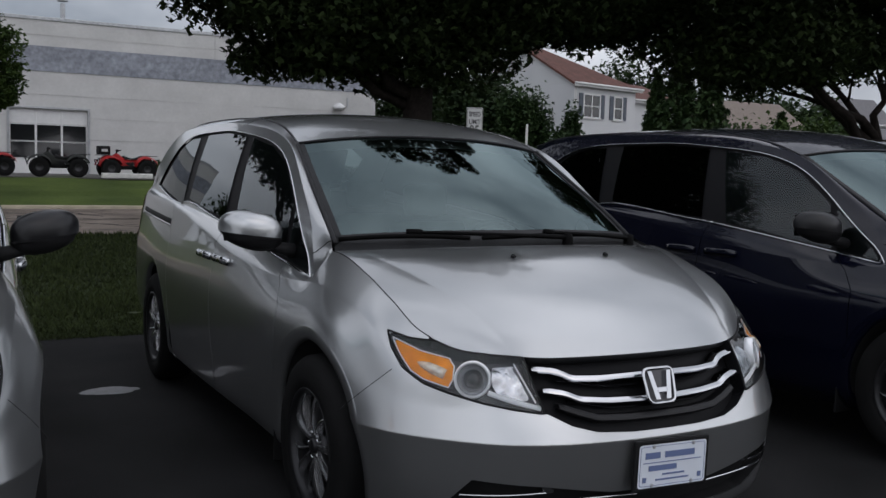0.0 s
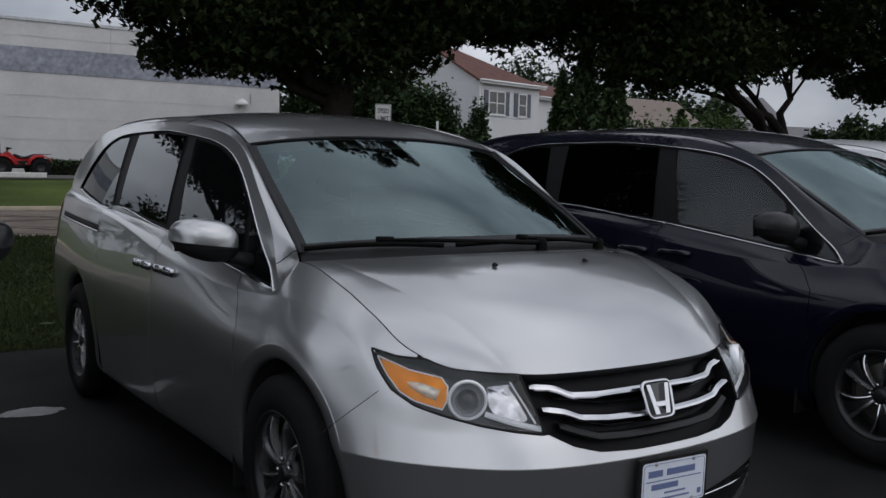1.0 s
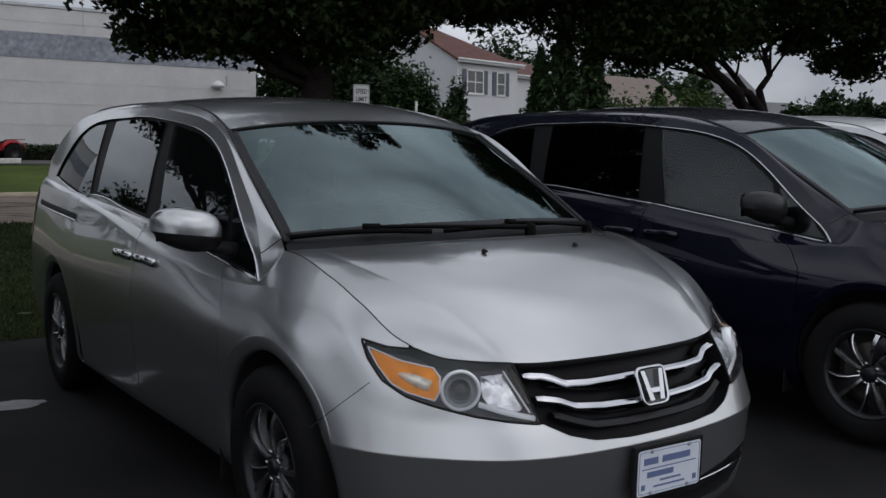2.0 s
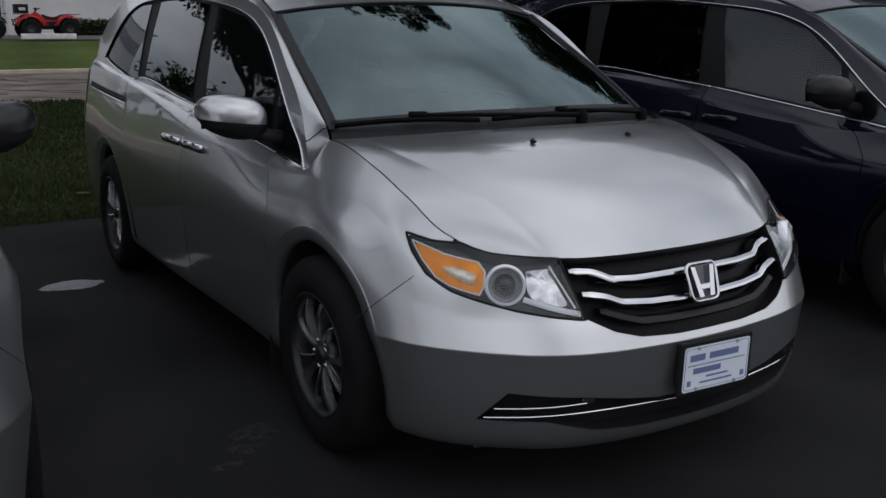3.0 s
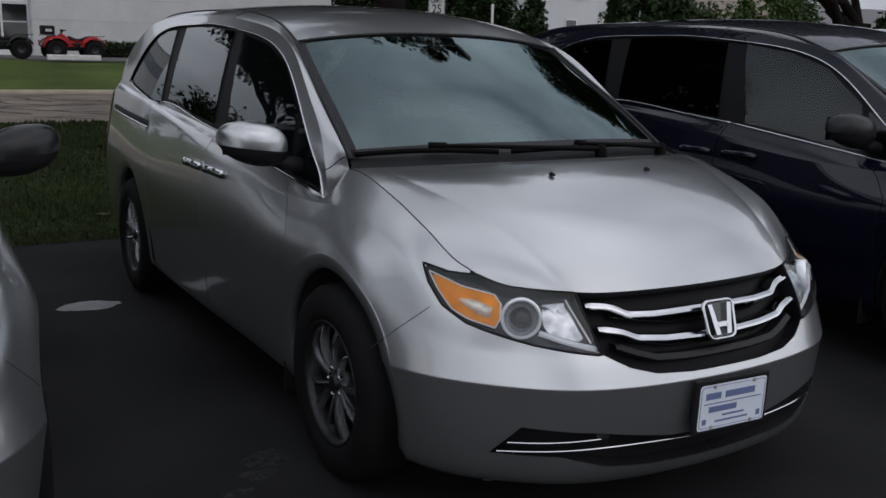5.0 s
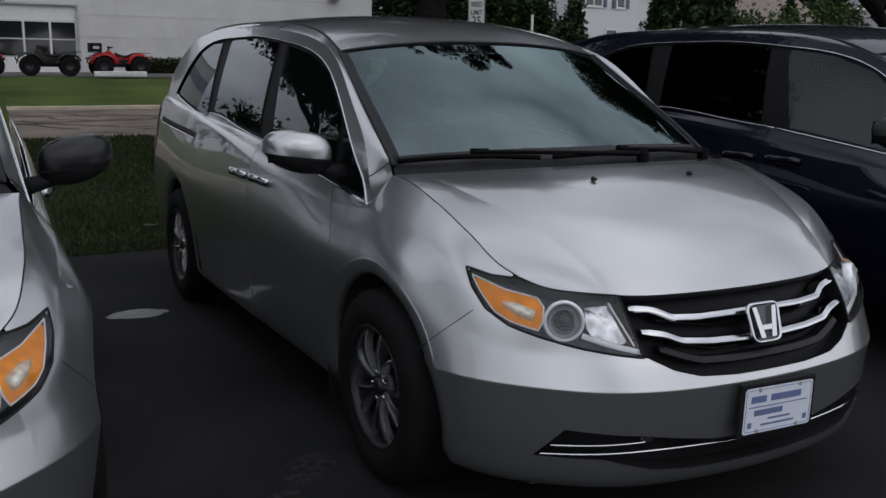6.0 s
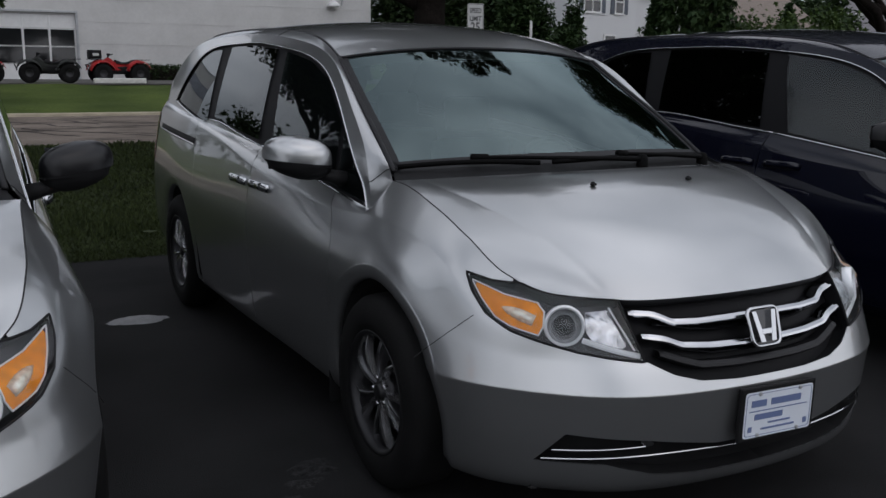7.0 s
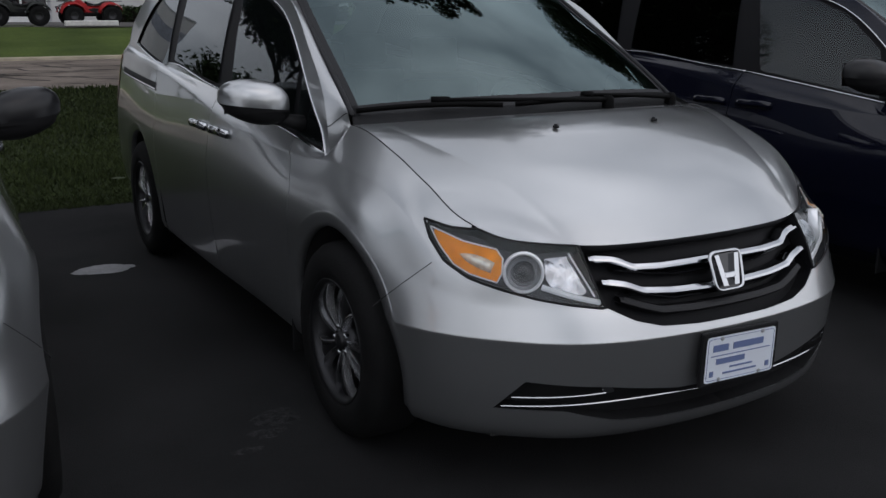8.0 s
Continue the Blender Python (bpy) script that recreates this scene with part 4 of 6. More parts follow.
    ease = np.clip(1 - np.arange(n) / 15, 0, 1)[:, None, None] ** 2
    RP = RP + ease * foot[None]
    railp = sheet(RP)
    win = np.vstack([spline(WINDOW, 90), np.array(WINDOW_LOW[1:-1])])
    y_b = np.linspace(.235, 4.03, 90)
    low = np.stack([y_b, np.interp(y_b, _bp[:, 1], _bp[:, 2])], 1)
    rl = spline(rail, 60)
    frame_outline = np.vstack([low, [(3.84, 1.37), (3.56, 1.53)], rl[::-1][1:]])
    side = side_frame(frame_outline, win)
    for fx in ((lambda p: p), flipped):
        ob = part("cant_rail", fx(railp), paint_mat, van, "painted pillar and roof rail", True)
        for at, rad in ((1.66, .0016), (.30, .0020)):
            i = int(np.abs(ro[:, 1] - at).argmin())
            part("rail_seam", fx(tube(RP[i] + [.0005, 0, .0005], rad, 5)), UNDER, van, "", True)
        part("mud_flap", fx(box_piece_of(.13, .012, .20, (.90, .455, .17))), PLASTIC, van, "", False)
        part("side_frame", fx(side), paint_mat, van, "", True)
        part("window_surround", fx(glass_sheet(win, .012)), PILLAR, van, "satin black window pillars", True)
        quarter_glass = [(3.33, 1.307), (2.945, 1.575), (2.75, 1.617), (2.575, 1.622), (2.50, 1.215), (2.56, 1.212)]
        slide_glass = [(2.365, 1.245), (1.80, 1.195), (1.525, 1.176), (1.605, 1.617), (1.97, 1.64), (2.28, 1.638), (2.40, 1.634)]
        door_glass = [(1.325, 1.155), (.60, 1.057), (.66, 1.30), (.898, 1.475), (1.146, 1.559), (1.475, 1.605)]
        vent_glass = [(.56, 1.050), (.31, 1.012), (.40, 1.11), (.615, 1.275)]
        for nm, o, mt, lb in (("quarter_window", quarter_glass, PRIVACY, "dark tinted side glass"), ("sliding_door_window", slide_glass, PRIVACY, "dark tinted side glass"), ("front_door_window", door_glass, TINTED, "lightly tinted side glass"), ("vent_window", vent_glass, TINTED, "small triangular side glass")):
            g = part(nm, fx(glass_sheet(o, .006)), mt, van, lb, True)
            g.visible_shadow = False
        # sliding door rail and handles
        part("slide_rail", fx(strip([(4.20, 1.092), (4.6, 1.108), (5.25, 1.126)], .034, .0030, 24, .002)), UNDER, van, "black sliding door track", True)
        part("track_lip", fx(strip([(4.20, 1.070), (4.6, 1.086), (5.25, 1.104)], .012, .003, 24, .005)), paint_mat, van, "", True)
        for sa, sb in ((2.81, 3.05), (3.13, 3.36)):
            g = on_body([(sa, .972), (sa + .03, .974), ((sa + sb) / 2, .975), (sb - .03, .974), (sb, .972)], .026)
            g[0], g[-1] = on_body([(sa, .97)], .004)[0], on_body([(sb, .97)], .004)[0]
            part("door_handle", fx(tube(spline(g, 16), .018, 10, squash=(.55, 1.1))), CHROME, van, "bright door handle", True)
            part("handle_recess", fx(trimmed(rounded([(sa + .03, .950), (sb - .03, .950), (sb - .03, .990), (sa + .03, .990)], .03), [], sa - .02, sb + .02, .0022, .008, 160)), BLACK_PAINT, van, "", True)
        lamp_poly = A([(5.42, .90), (5.40, 1.20), (5.72, 1.22), (5.75, .82), (5.6, .80)])
        part("tail_lamp", fx(trimmed(lamp_poly, [], 5.36, 5.8, .006, .012, 90)), RED_LENS, van, "red tail lamp", True)
    # rear glass
    bs = np.linspace(5.70, S_END, 16)
    lowr = body(bs, 6.0)
    uu2 = lowr[:, 0] / max(lowr[:, 0])
    upr = np.stack([.66 * uu2, 3.58 + .06 * (1 - uu2 ** 2), 1.60 + .04 * (1 - uu2 ** 2)], 1)
    part("rear_window", both(sheet(np.stack([lowr * (1 - t) + upr * t for t in np.linspace(0, 1, 8)], 1))), GLOSS_BLACK, van, "dark rear window", True)
    # grille
    gr = trimmed(np.vstack([GRILLE]), [], 0, .62, -.055, .012, 90)
    welded("grille_backing", both(gr), PILLAR, van, "gloss black grille")
    gl = open_edge(GRILLE[2:])
    wallg = on_body(gl, .0), on_body(gl, -.057)
    part("grille_frame", both(sheet(np.stack(wallg, 1))), GLOSS_BLACK, van, "", True)

    def bar(path, hgt, dep, mat, nm, lb, lift=-.004):
        """A grille bar across the nose: path on one side from the middle out."""
        full = [(-a, b) for a, b in path[::-1]] + [q for q in path if q[0] > 0]
        fa = np.array(full)
        xx = np.linspace(fa[0, 0], fa[-1, 0], 120)
        q = np.stack([xx, np.convolve(np.pad(np.interp(xx, fa[:, 0], fa[:, 1]), 1, mode='edge'), np.ones(3) / 3, 'valid')], 1)
        s, sg = np.abs(q[:, 0]), np.sign(q[:, 0] + 1e-9)
        v = height_to_v(s, q[:, 1])
        p, o = body(s, v), body_out(s, v)
        p[:, 0] *= sg
        o[:, 0] *= sg
        up = np.array([0, -.25, 1.0])
        o = o * [1, 1, .15]
        o /= np.linalg.norm(o, axis=1, keepdims=True)
        taper = np.clip((q[-1, 0] - np.abs(q[:, 0])) / .02, .75, 1)[:, None]
        h = hgt * taper
        rows_b = np.stack([p + o * (lift - dep) + up * h * .52, p + o * (lift - .014) + up * h * .55, p + o * (lift - .002) + up * h * .20, p + o * (lift + .004) - up * h * .12, p + o * (lift + .001) - up * h * .38, p + o * (lift - .008) - up * h * .54, p + o * (lift - dep) - up * h * .5], 1)
        return part(nm, sheet(rows_b), mat, van, lb, False)
    bar([(0, .754), (.07, .754), (.24, .752), (.35, .756), (.40, .775), (.43, .781), (.515, .787)], .0225, .05, CHROME, "grille_bar", "chrome grille bar")
    bar([(0, .678), (.08, .678), (.22, .681), (.335, .690), (.385, .708), (.41, .713), (.478, .722)], .0225, .05, CHROME, "grille_bar", "chrome grille bar")
    bar([(0, .622), (.15, .622), (.27, .627), (.34, .645), (.42, .67)], .026, .045, BLACK_PAINT, "grille_bar", "gloss black lower grille bar", -.012)
    bar([(0, .725), (.2, .725), (.42, .752)], .012, .04, GLOSS_BLACK, "grille_slat", "", -.03)
    bar([(0, .655), (.2, .657), (.38, .685)], .012, .04, GLOSS_BLACK, "grille_slat", "", -.03)
    # emblem
    em = new("emblem", None)
    em.parent = van
    tagged(em, "chrome badge in a rounded square ring")
    em.matrix_basis = Matrix.Translation((0, -.922, .722)) @ Matrix.Rotation(radians(-20), 4, "X") @ Matrix.Scale(1.14, 4)
    ring2 = rounded([(-.052, -.054), (.052, -.054), (.060, .054), (-.060, .054)], .024, 7)
    part("badge_ring", tube([(a, 0, b) for a, b in ring2], .0055, 8, True), CHROME, em, "", True)
    part("badge_field", ([(a * .97, .004, b * .97) for a, b in ring2], [tuple(range(len(ring2)))]), GLOSS_BLACK, em)
    for sg in (-1, 1):
        col = [(sg * a, y, b) for y in (-.008, .006) for a, b in ((.012, -.043), (.030, -.043), (.046, .045), (.030, .045))]
        part("badge_post", (col, [(0, 1, 2, 3), (7, 6, 5, 4), (0, 4, 5, 1), (1, 5, 6, 2), (2, 6, 7, 3), (3, 7, 4, 0)]), CHROME, em)
    part("badge_bar", box(.044, .014, .018, (0, -.001, -.024), .003), CHROME, em)
    # lower intake
    ib = trimmed(INTAKE, [], 0, .87, -.05, .012, 90)
    welded("intake_backing", both(ib), PLASTIC, van, "black lower intake")
    io = open_edge(INTAKE)
    part("intake_frame", both(sheet(np.stack([on_body(io, .0028), on_body(io, -.052)], 1))), PLASTIC, van, "", True)
    for fx in ((lambda p: p), flipped):
        part("intake_strip", fx(strip([(.476, .390), (.622, .380), (.775, .372)], .007, -.004, 20, .004)), CHROME, van, "thin chrome strip", True)
        part("intake_strip", fx(strip([(.12, .356), (.30, .360), (.45, .359), (.6, .352), (.808, .340)], .007, -.002, 30, .004)), CHROME, van, "thin chrome strip", True)
        part("fog_blank", fx(trimmed(A([(.43, .386), (.47, .412), (.50, .411), (.475, .384)]), [], .40, .53, -.012, .006, 160)), CHROME, van, "", False)
    # number plate: a dealer's plate in a black frame
    pl = new("front_plate", None)
    pl.parent = van
    tagged(pl, "white dealer plate with blue print in black frame")
    pl.matrix_basis = Matrix.Translation((-.002, -1.004, .462)) @ Matrix.Rotation(radians(1.6), 4, "Y")
    part("plate_frame", box(.335, .016, .180, (0, .006, -.090), .006), PLASTIC, pl, "black plate frame")
    plate_o = rounded([(-.153, -.076), (.153, -.076), (.153, .076), (-.153, .076)], .014, 6)
    part("plate_sheet", ([(a, -.004, b) for a, b in plate_o], [tuple(range(len(plate_o)))]), PLATE, pl, "white plate")
    inner_o = rounded([(-.146, -.069), (.146, -.069), (.146, .069), (-.146, .069)], .012, 6)
    part("plate_border", tube([(a, -.0045, b) for a, b in inner_o], .0012, 4, True), PLATE_INK, pl)
    for a, b, ww, hh in ((-.002, .012, .262, .003), (-.045, -.008, .125, .019), (.005, -.032, .10, .006), (0, -.050, .15, .006)):
        part("print_bar", box(ww, .002, hh, (a, -.005, b - hh / 2)), PLATE_INK, pl)
    for k, ww in ((-.092, .066), (.03, .135)):
        part("print_bar", box(ww, .002, .022, (k, -.005, .026)), PLATE_INK, pl)
    for a in (-.125, .125):
        part("print_bar", box(.016, .002, .018, (a, -.005, -.056)), PLATE_INK, pl)
    for a, b in ((-.09, .068), (.09, .068), (-.09, -.068), (.09, -.068)):
        v, f = lathe([(.0, -.009), (.006, -.008), (.007, -.004)], 10)
        part("plate_screw", ([(-p[1] + a, p[0], p[2] + b) for p in v], [tuple(reversed(q)) for q in f]), STEEL, pl)
    # wipers
    def rest(x, c, lift):
        """A point over the foot of the glass (c 0) or the cowl (c up to 1, the hood's edge)."""
        k = [np.interp(x, base[:, 0], base[:, j]) * (1 - c) + np.interp(x, base[:, 0], rear[:, j]) * c for j in range(3)]
        return k[0], k[1], k[2] + lift
    for bl, ar in ((((-.775, -.02), (-.245, .42)), ((-.50, .04), (.23, .62))), (((-.19, .40), (.76, .26)), ((.13, .30), (.66, .62)))):
        wi = new("wiper", None)
        wi.parent = van
        tagged(wi, "black windscreen wiper")
        bl = [rest(bl[0][0] + (bl[1][0] - bl[0][0]) * t, bl[0][1] + (bl[1][1] - bl[0][1]) * t, .020 + .008 * math.sin(math.pi * t)) for t in np.linspace(0, 1, 14)]
        part("wiper_blade", tube(bl, .0085, 6, squash=(.8, 1.3)), WIPER, wi, "", True)
        ap = [rest(ar[0][0] + (ar[1][0] - ar[0][0]) * t, ar[0][1] + (ar[1][1] - ar[0][1]) * t, .040 - .016 * t) for t in np.linspace(0, 1, 12)]
        part("wiper_arm", tube(ap, np.linspace(.008, .014, 12), 8, squash=(1, .8)), WIPER, wi, "", True)
        part("blade_joint", tube([ap[0], ap[1]], .014, 8), WIPER, wi, "", True)
        c = ap[-1]
        part("wiper_cap", lathe_z([(.0, .020), (.018, .016), (.024, .0), (.026, -.05)], c, 16), WIPER, wi, "", True)
    for sd_ in (1, -1):
        lamp_unit(van, sd_)
        mirror_unit(van, sd_, cap_mat)
    # cabin
    dash = np.stack([base * [.93, 1, 1] + [0, .03, -.035], base * [.93, 1, 1] + [0, .35, -.02], base * [.93, 1, 1] + [0, .50, -.07], base * [.93, 1, 1] + [0, .54, -.25]], 1)
    part("dashboard", sheet(dash), DASH, van, "dark vinyl dashboard", True)
    for x in (-.38, .38):
        seat(van, x, 1.25)
        seat(van, x, 2.15)
    seat(van, 0, 2.95)
    a = np.linspace(0, 2 * math.pi, 28, endpoint=False)
    st = [(.38 + .19 * math.cos(t), .80 + .07 * math.sin(t), 1.02 + .17 * math.sin(t)) for t in a]
    part("steering_wheel", merged(tube(st, .016, 8, True), tube([(.20, .80, 1.02), (.56, .80, 1.02)], .02, 8), tube([(.38, .80, 1.02), (.38, .65, .95)], .035, 8)), DASH, van, "", True)
    part("inside_mirror", box(.24, .03, .065, (0, .95, 1.50), .012), DASH, van, "", True)
    return tagged(van, label, "minivan", "minivans parked in a row")


def window_chrome(van, wide):
    """Bright mouldings round the side windows."""
    for fx in ((lambda p: p), flipped):
        for path, n, r in ((WINDOW, 110, wide), (WINDOW_LOW[:2], 16, wide + .0025), (WINDOW_LOW[1:6], 40, wide + .0025), (WINDOW_LOW[5:], 30, wide + .0025)):
            part("window_chrome", fx(tube(on_side(path, .002, n), r, 6, squash=(1, .6))), CHROME, van, "bright chrome window moulding", True)


def box_piece(sx, sy, sz, at, bevel):
    bm = box(sx, sy, sz, (0, 0, 0), bevel, 2)
    bm.verts.index_update()
    v, f = [tuple(Vector(p.co) + at - Vector((0, 0, 0))) for p in bm.verts], [tuple(p.index for p in q.verts) for q in bm.faces]
    bm.free()
    return v, f


def box_piece_of(sx, sy, sz, at):
    return box_piece(sx, sy, sz, Vector(at), .004)


def side_frame(outline, hole):
    """Painted frame of the greenhouse round the window opening."""
    Y, Z = np.meshgrid(np.arange(.15, 4.06, .02), np.arange(.98, 1.73, .0125), indexing="ij")
    q = np.stack([Y.ravel(), Z.ravel()], 1)
    d1, n1 = lines_distance(q, np.asarray(outline))
    d2, n2 = lines_distance(q, np.asarray(hole))
    worst = np.minimum(d1, -d2)
    near = np.where((d1 < -d2)[:, None], n1, n2)
    faces = np.array(grid_faces(*Y.shape))
    ok = worst > 1e-6
    faces = faces[ok[faces].any(1)]
    used = np.unique(faces)
    bad = used[~ok[used]]
    q[bad] = near[bad]
    back = -np.ones(len(q), int)
    back[used] = np.arange(len(used))
    pts = np.stack([side_glass_x(q[used, 0], q[used, 1]), q[used, 0], q[used, 1]], 1)
    return clean(pts, back[faces])


def repainted(van, m, label, swap):
    """Another minivan of the same model in other colours."""
    c = copy_thing(van, m)
    for o in c.children_recursive:
        if o.type == "MESH" and o.material_slots and o.material_slots[0].material in swap:
            mt = swap[o.material_slots[0].material]
            o.material_slots[0].link = "OBJECT"
            o.material_slots[0].material = mt
    return tagged(c, label)


silver_van = minivan("clean silver metallic minivan parked on dark asphalt", SILVER, SILVER, "pairs")
left_van = repainted(silver_van, pose(-2.93, .05, 0, 0, 0, -1.8), "silver minivan with black door mirrors parked alongside", {})
blue_van = repainted(silver_van, pose(3.047, -.413, .03, 0, 0, 4.4), "dark navy blue minivan parked alongside the silver one", {SILVER: NAVY})
for o in left_van.children_recursive:
    if o.name.split(".")[0] == "cap":
        o.material_slots[0].link = "OBJECT"
        o.material_slots[0].material = MIRROR_BLACK
for o in blue_van.children_recursive:
    if o.name.split(".")[0] in ("cap", "door_handle"):
        o.material_slots[0].link = "OBJECT"
        o.material_slots[0].material = MIRROR_BLACK if o.name.startswith("cap") else NAVY
for van_, wide in ((silver_van, .0036), (left_van, .0036), (blue_van, .0062)):
    window_chrome(van_, wide)
# the far mirror of the silver van is folded back against its door
for o in silver_van.children:
    if o.name.startswith("door_mirror") and max(v.co.x for c in o.children for v in c.data.vertices) > 1:
        o.matrix_basis = Matrix.Translation((-.085, .15, -.01))


# ---- ground, road ----
def slab(name, x0, x1, y0, y1, z, mat, label, cat, nx=2, ny=2, wob=0.0, deep=.04):
    """A flat sheet with a slightly uneven edge and a turned-down rim."""
    X, Y = np.meshgrid(np.linspace(x0, x1, nx), np.linspace(y0, y1, ny), indexing="ij")
    P = np.stack([X, Y, np.full_like(X, z)], -1)
    if wob:
        rng = np.random.default_rng(3)
        for j in (0, -1):
            P[:, j, 1] += np.convolve(rng.normal(0, wob, nx + 4), np.ones(5) / 2.2, "valid")
    P = np.concatenate([P[:, :1] - [0, 0, deep], P, P[:, -1:] - [0, 0, deep]], 1)
    return tagged(part(name, sheet(P), mat), label, cat, kind="structure")


LOT_Y, ROAD_Y, KERB_Y, BANK_Z = 4.72, 16.1, 26.4, .80


def land(y):
    return np.interp(y, [-900, 26.45, 26.6, 28.8, 32.3, 33.6, 60, 900], [-.06, -.06, .05, .31, .70, BANK_Z - .03, BANK_Z - .03, BANK_Z + 5])


gx = np.concatenate([[-900, -300, -120], np.linspace(-60, 100, 81), [160, 300, 900]])
gy = np.concatenate([[-900, -200, -60, -20, 4.7, 16, 26.4, 26.5], np.linspace(26.6, 40, 34), np.linspace(42, 100, 30), [200, 400, 900]])
X, Y = np.meshgrid(gx, gy, indexing="ij")
rng = np.random.default_rng(11)
Zg = land(Y) + np.where((Y > 28.5) & (Y < 120), rng.normal(0, .02, Y.shape), 0)
tagged(part("ground", sheet(np.stack([X, Y, Zg], -1)), LAWN, None, "", True), "mown grass ground rising to a plateau", "ground", kind="structure")
slab("parking_lot", -60, 80, -60, LOT_Y, 0.0, ASPHALT, "dark freshly sealed asphalt parking lot", "asphalt", 400, 3, .018)
slab("road", -120, 160, ROAD_Y, KERB_Y, .0, OLD_ASPHALT, "worn brown cracked asphalt road", "road", 400, 3, .09)
slab("verge", -60, 80, LOT_Y - .06, ROAD_Y + .1, -.016, GRASS, "grass verge beside the parking lot, tree shade in its dark green", "grass", 300, 60, .02, .01)
tagged(part("kerb", box(280, .16, .19, (20, KERB_Y + .08, -.09), .02), CONCRETE), "pale concrete kerb along the road", "kerb", kind="structure")
slab("yard", -40, 90, 33.5, 46, BANK_Z, YARD, "dark grey asphalt yard in front of the workshop", "pavement")


def ribbon(path, width, z):
    """A flat, uneven ribbon along a ground path."""
    p = np.array(path, float)
    t = np.gradient(p, axis=0)
    n = np.stack([-t[:, 1], t[:, 0]], 1) / (np.linalg.norm(t, axis=1, keepdims=True) + 1e-9)
    w = np.asarray(width)[:, None]
    a, b = p + n * w, p - n * w
    zz = np.full((len(p), 1), z)
    return sheet(np.stack([np.hstack([a, zz]), np.hstack([b, zz])], 1)[:, ::-1])


def cracks():
    rng = np.random.default_rng(5)
    out = []
    for k in range(90):
        along = rng.random() < .55
        p = np.array([rng.uniform(-14, 14), rng.uniform(ROAD_Y + .4, KERB_Y - .3)])
        a = (0 if along else math.pi / 2) + rng.normal(0, .25)
        path = [p.copy()]
        for i in range(rng.integers(10, 34)):
            a += rng.normal(0, .35)
            a = a * .9 + (0 if along else math.pi / 2) * .1
            p = p + .22 * np.array([math.cos(a), math.sin(a)])
            if not ROAD_Y + .2 < p[1] < KERB_Y - .1:
                break
            path.append(p.copy())
        if len(path) > 4:
            w = np.abs(rng.normal(.035, .02, len(path))) + .012
            w[0] = w[-1] = .004
            out.append(ribbon(path, w, .004 + .0003 * (k % 5)))
    return merged(*out)


tagged(part("road_crack", cracks(), CRACK), "dark irregular cracks across the worn road", "cracks", kind="stuff")


def blob(cx, cy, rx, ry, z, seed, n=40, spike=.12):
    rng = np.random.default_rng(seed)
    a = np.linspace(0, 2 * math.pi, n, endpoint=False)
    r = 1 + spike * np.convolve(np.r_[(q := rng.normal(0, 1, n)), q[:4]], np.ones(5) / 3, "valid")[:n]
    v = [(cx, cy, z + .004)] + [(cx + rx * k * math.cos(t), cy + ry * k * math.sin(t), z) for t, k in zip(a, r)]
    return v, [(0, 1 + i, 1 + (i + 1) % n) for i in range(n)]


tagged(part("pale_patch", blob(-1.30, 2.74, .185, .105, .002, 4), PATCH), "pale dried patch on the dark asphalt", "stain")
for cx, cy, rx, ry, sd in ((-1.10, .22, .11, .07, 8), (-1.19, .12, .07, .04, 9), (-1.31, .02, .05, .03, 12)):
    tagged(part("scuff_mark", blob(cx, cy, rx, ry, .0012, sd, 30, .3), SCUFF), "faint pale scuff on the dark asphalt", "stain", "scuffs on the asphalt")

def grass_blades():
    """Short blades over the part of the verge and bank that lies near."""
    rng = np.random.default_rng(21)
    n = 80000
    y = LOT_Y - .04 + (ROAD_Y - LOT_Y + .1) * rng.random(n) ** 1.6
    x = -3.2 + (y - LOT_Y) * -.06 + rng.random(n) * (5.2 + (y - LOT_Y) * .45)
    a = rng.uniform(0, 2 * math.pi, n)
    h = rng.uniform(.018, .050, n) * (1 + .5 * (np.sin(x * 2.1) * np.sin(y * 1.7) > .2))
    h *= 1 + .05 * (y - LOT_Y)
    w = .006 + .0012 * (y - LOT_Y)
    lx, ly = rng.normal(0, .03, n), rng.normal(0, .03, n)
    z = np.full(n, -.016)
    A = np.stack([x - w * np.cos(a), y - w * np.sin(a), z], 1)
    B = np.stack([x + w * np.cos(a), y + w * np.sin(a), z], 1)
    C = np.stack([x + lx, y + ly, z + h], 1)
    v = np.stack([A, B, C], 1).reshape(-1, 3)
    return v, np.arange(3 * n).reshape(-1, 3)


def fast_mesh(name, verts, faces, mat):
    """A mesh of very many alike faces."""
    verts, faces = np.asarray(verts, np.float32), np.asarray(faces, np.int32)
    me = bpy.data.meshes.new(name)
    k = faces.shape[1]
    me.vertices.add(len(verts))
    me.vertices.foreach_set("co", verts.ravel())
    me.loops.add(faces.size)
    me.loops.foreach_set("vertex_index", faces.ravel())
    me.polygons.add(len(faces))
    me.polygons.foreach_set("loop_start", np.arange(0, faces.size, k, dtype=np.int32))
    me.materials.append(mat)
    me.update(calc_edges=True)
    me.validate()
    return me


tagged(new("verge_grass", fast_mesh("verge_grass", *grass_blades(), BLADE)), "mown grass with uneven tufts, tree shade in its dark green", "grass", kind="stuff")
tagged(part("dandelion_leaf", blob(-.62, 5.6, .05, .035, .05, 6, 12, .4), BLADE), "small yellow-green weed in the verge", "weed")

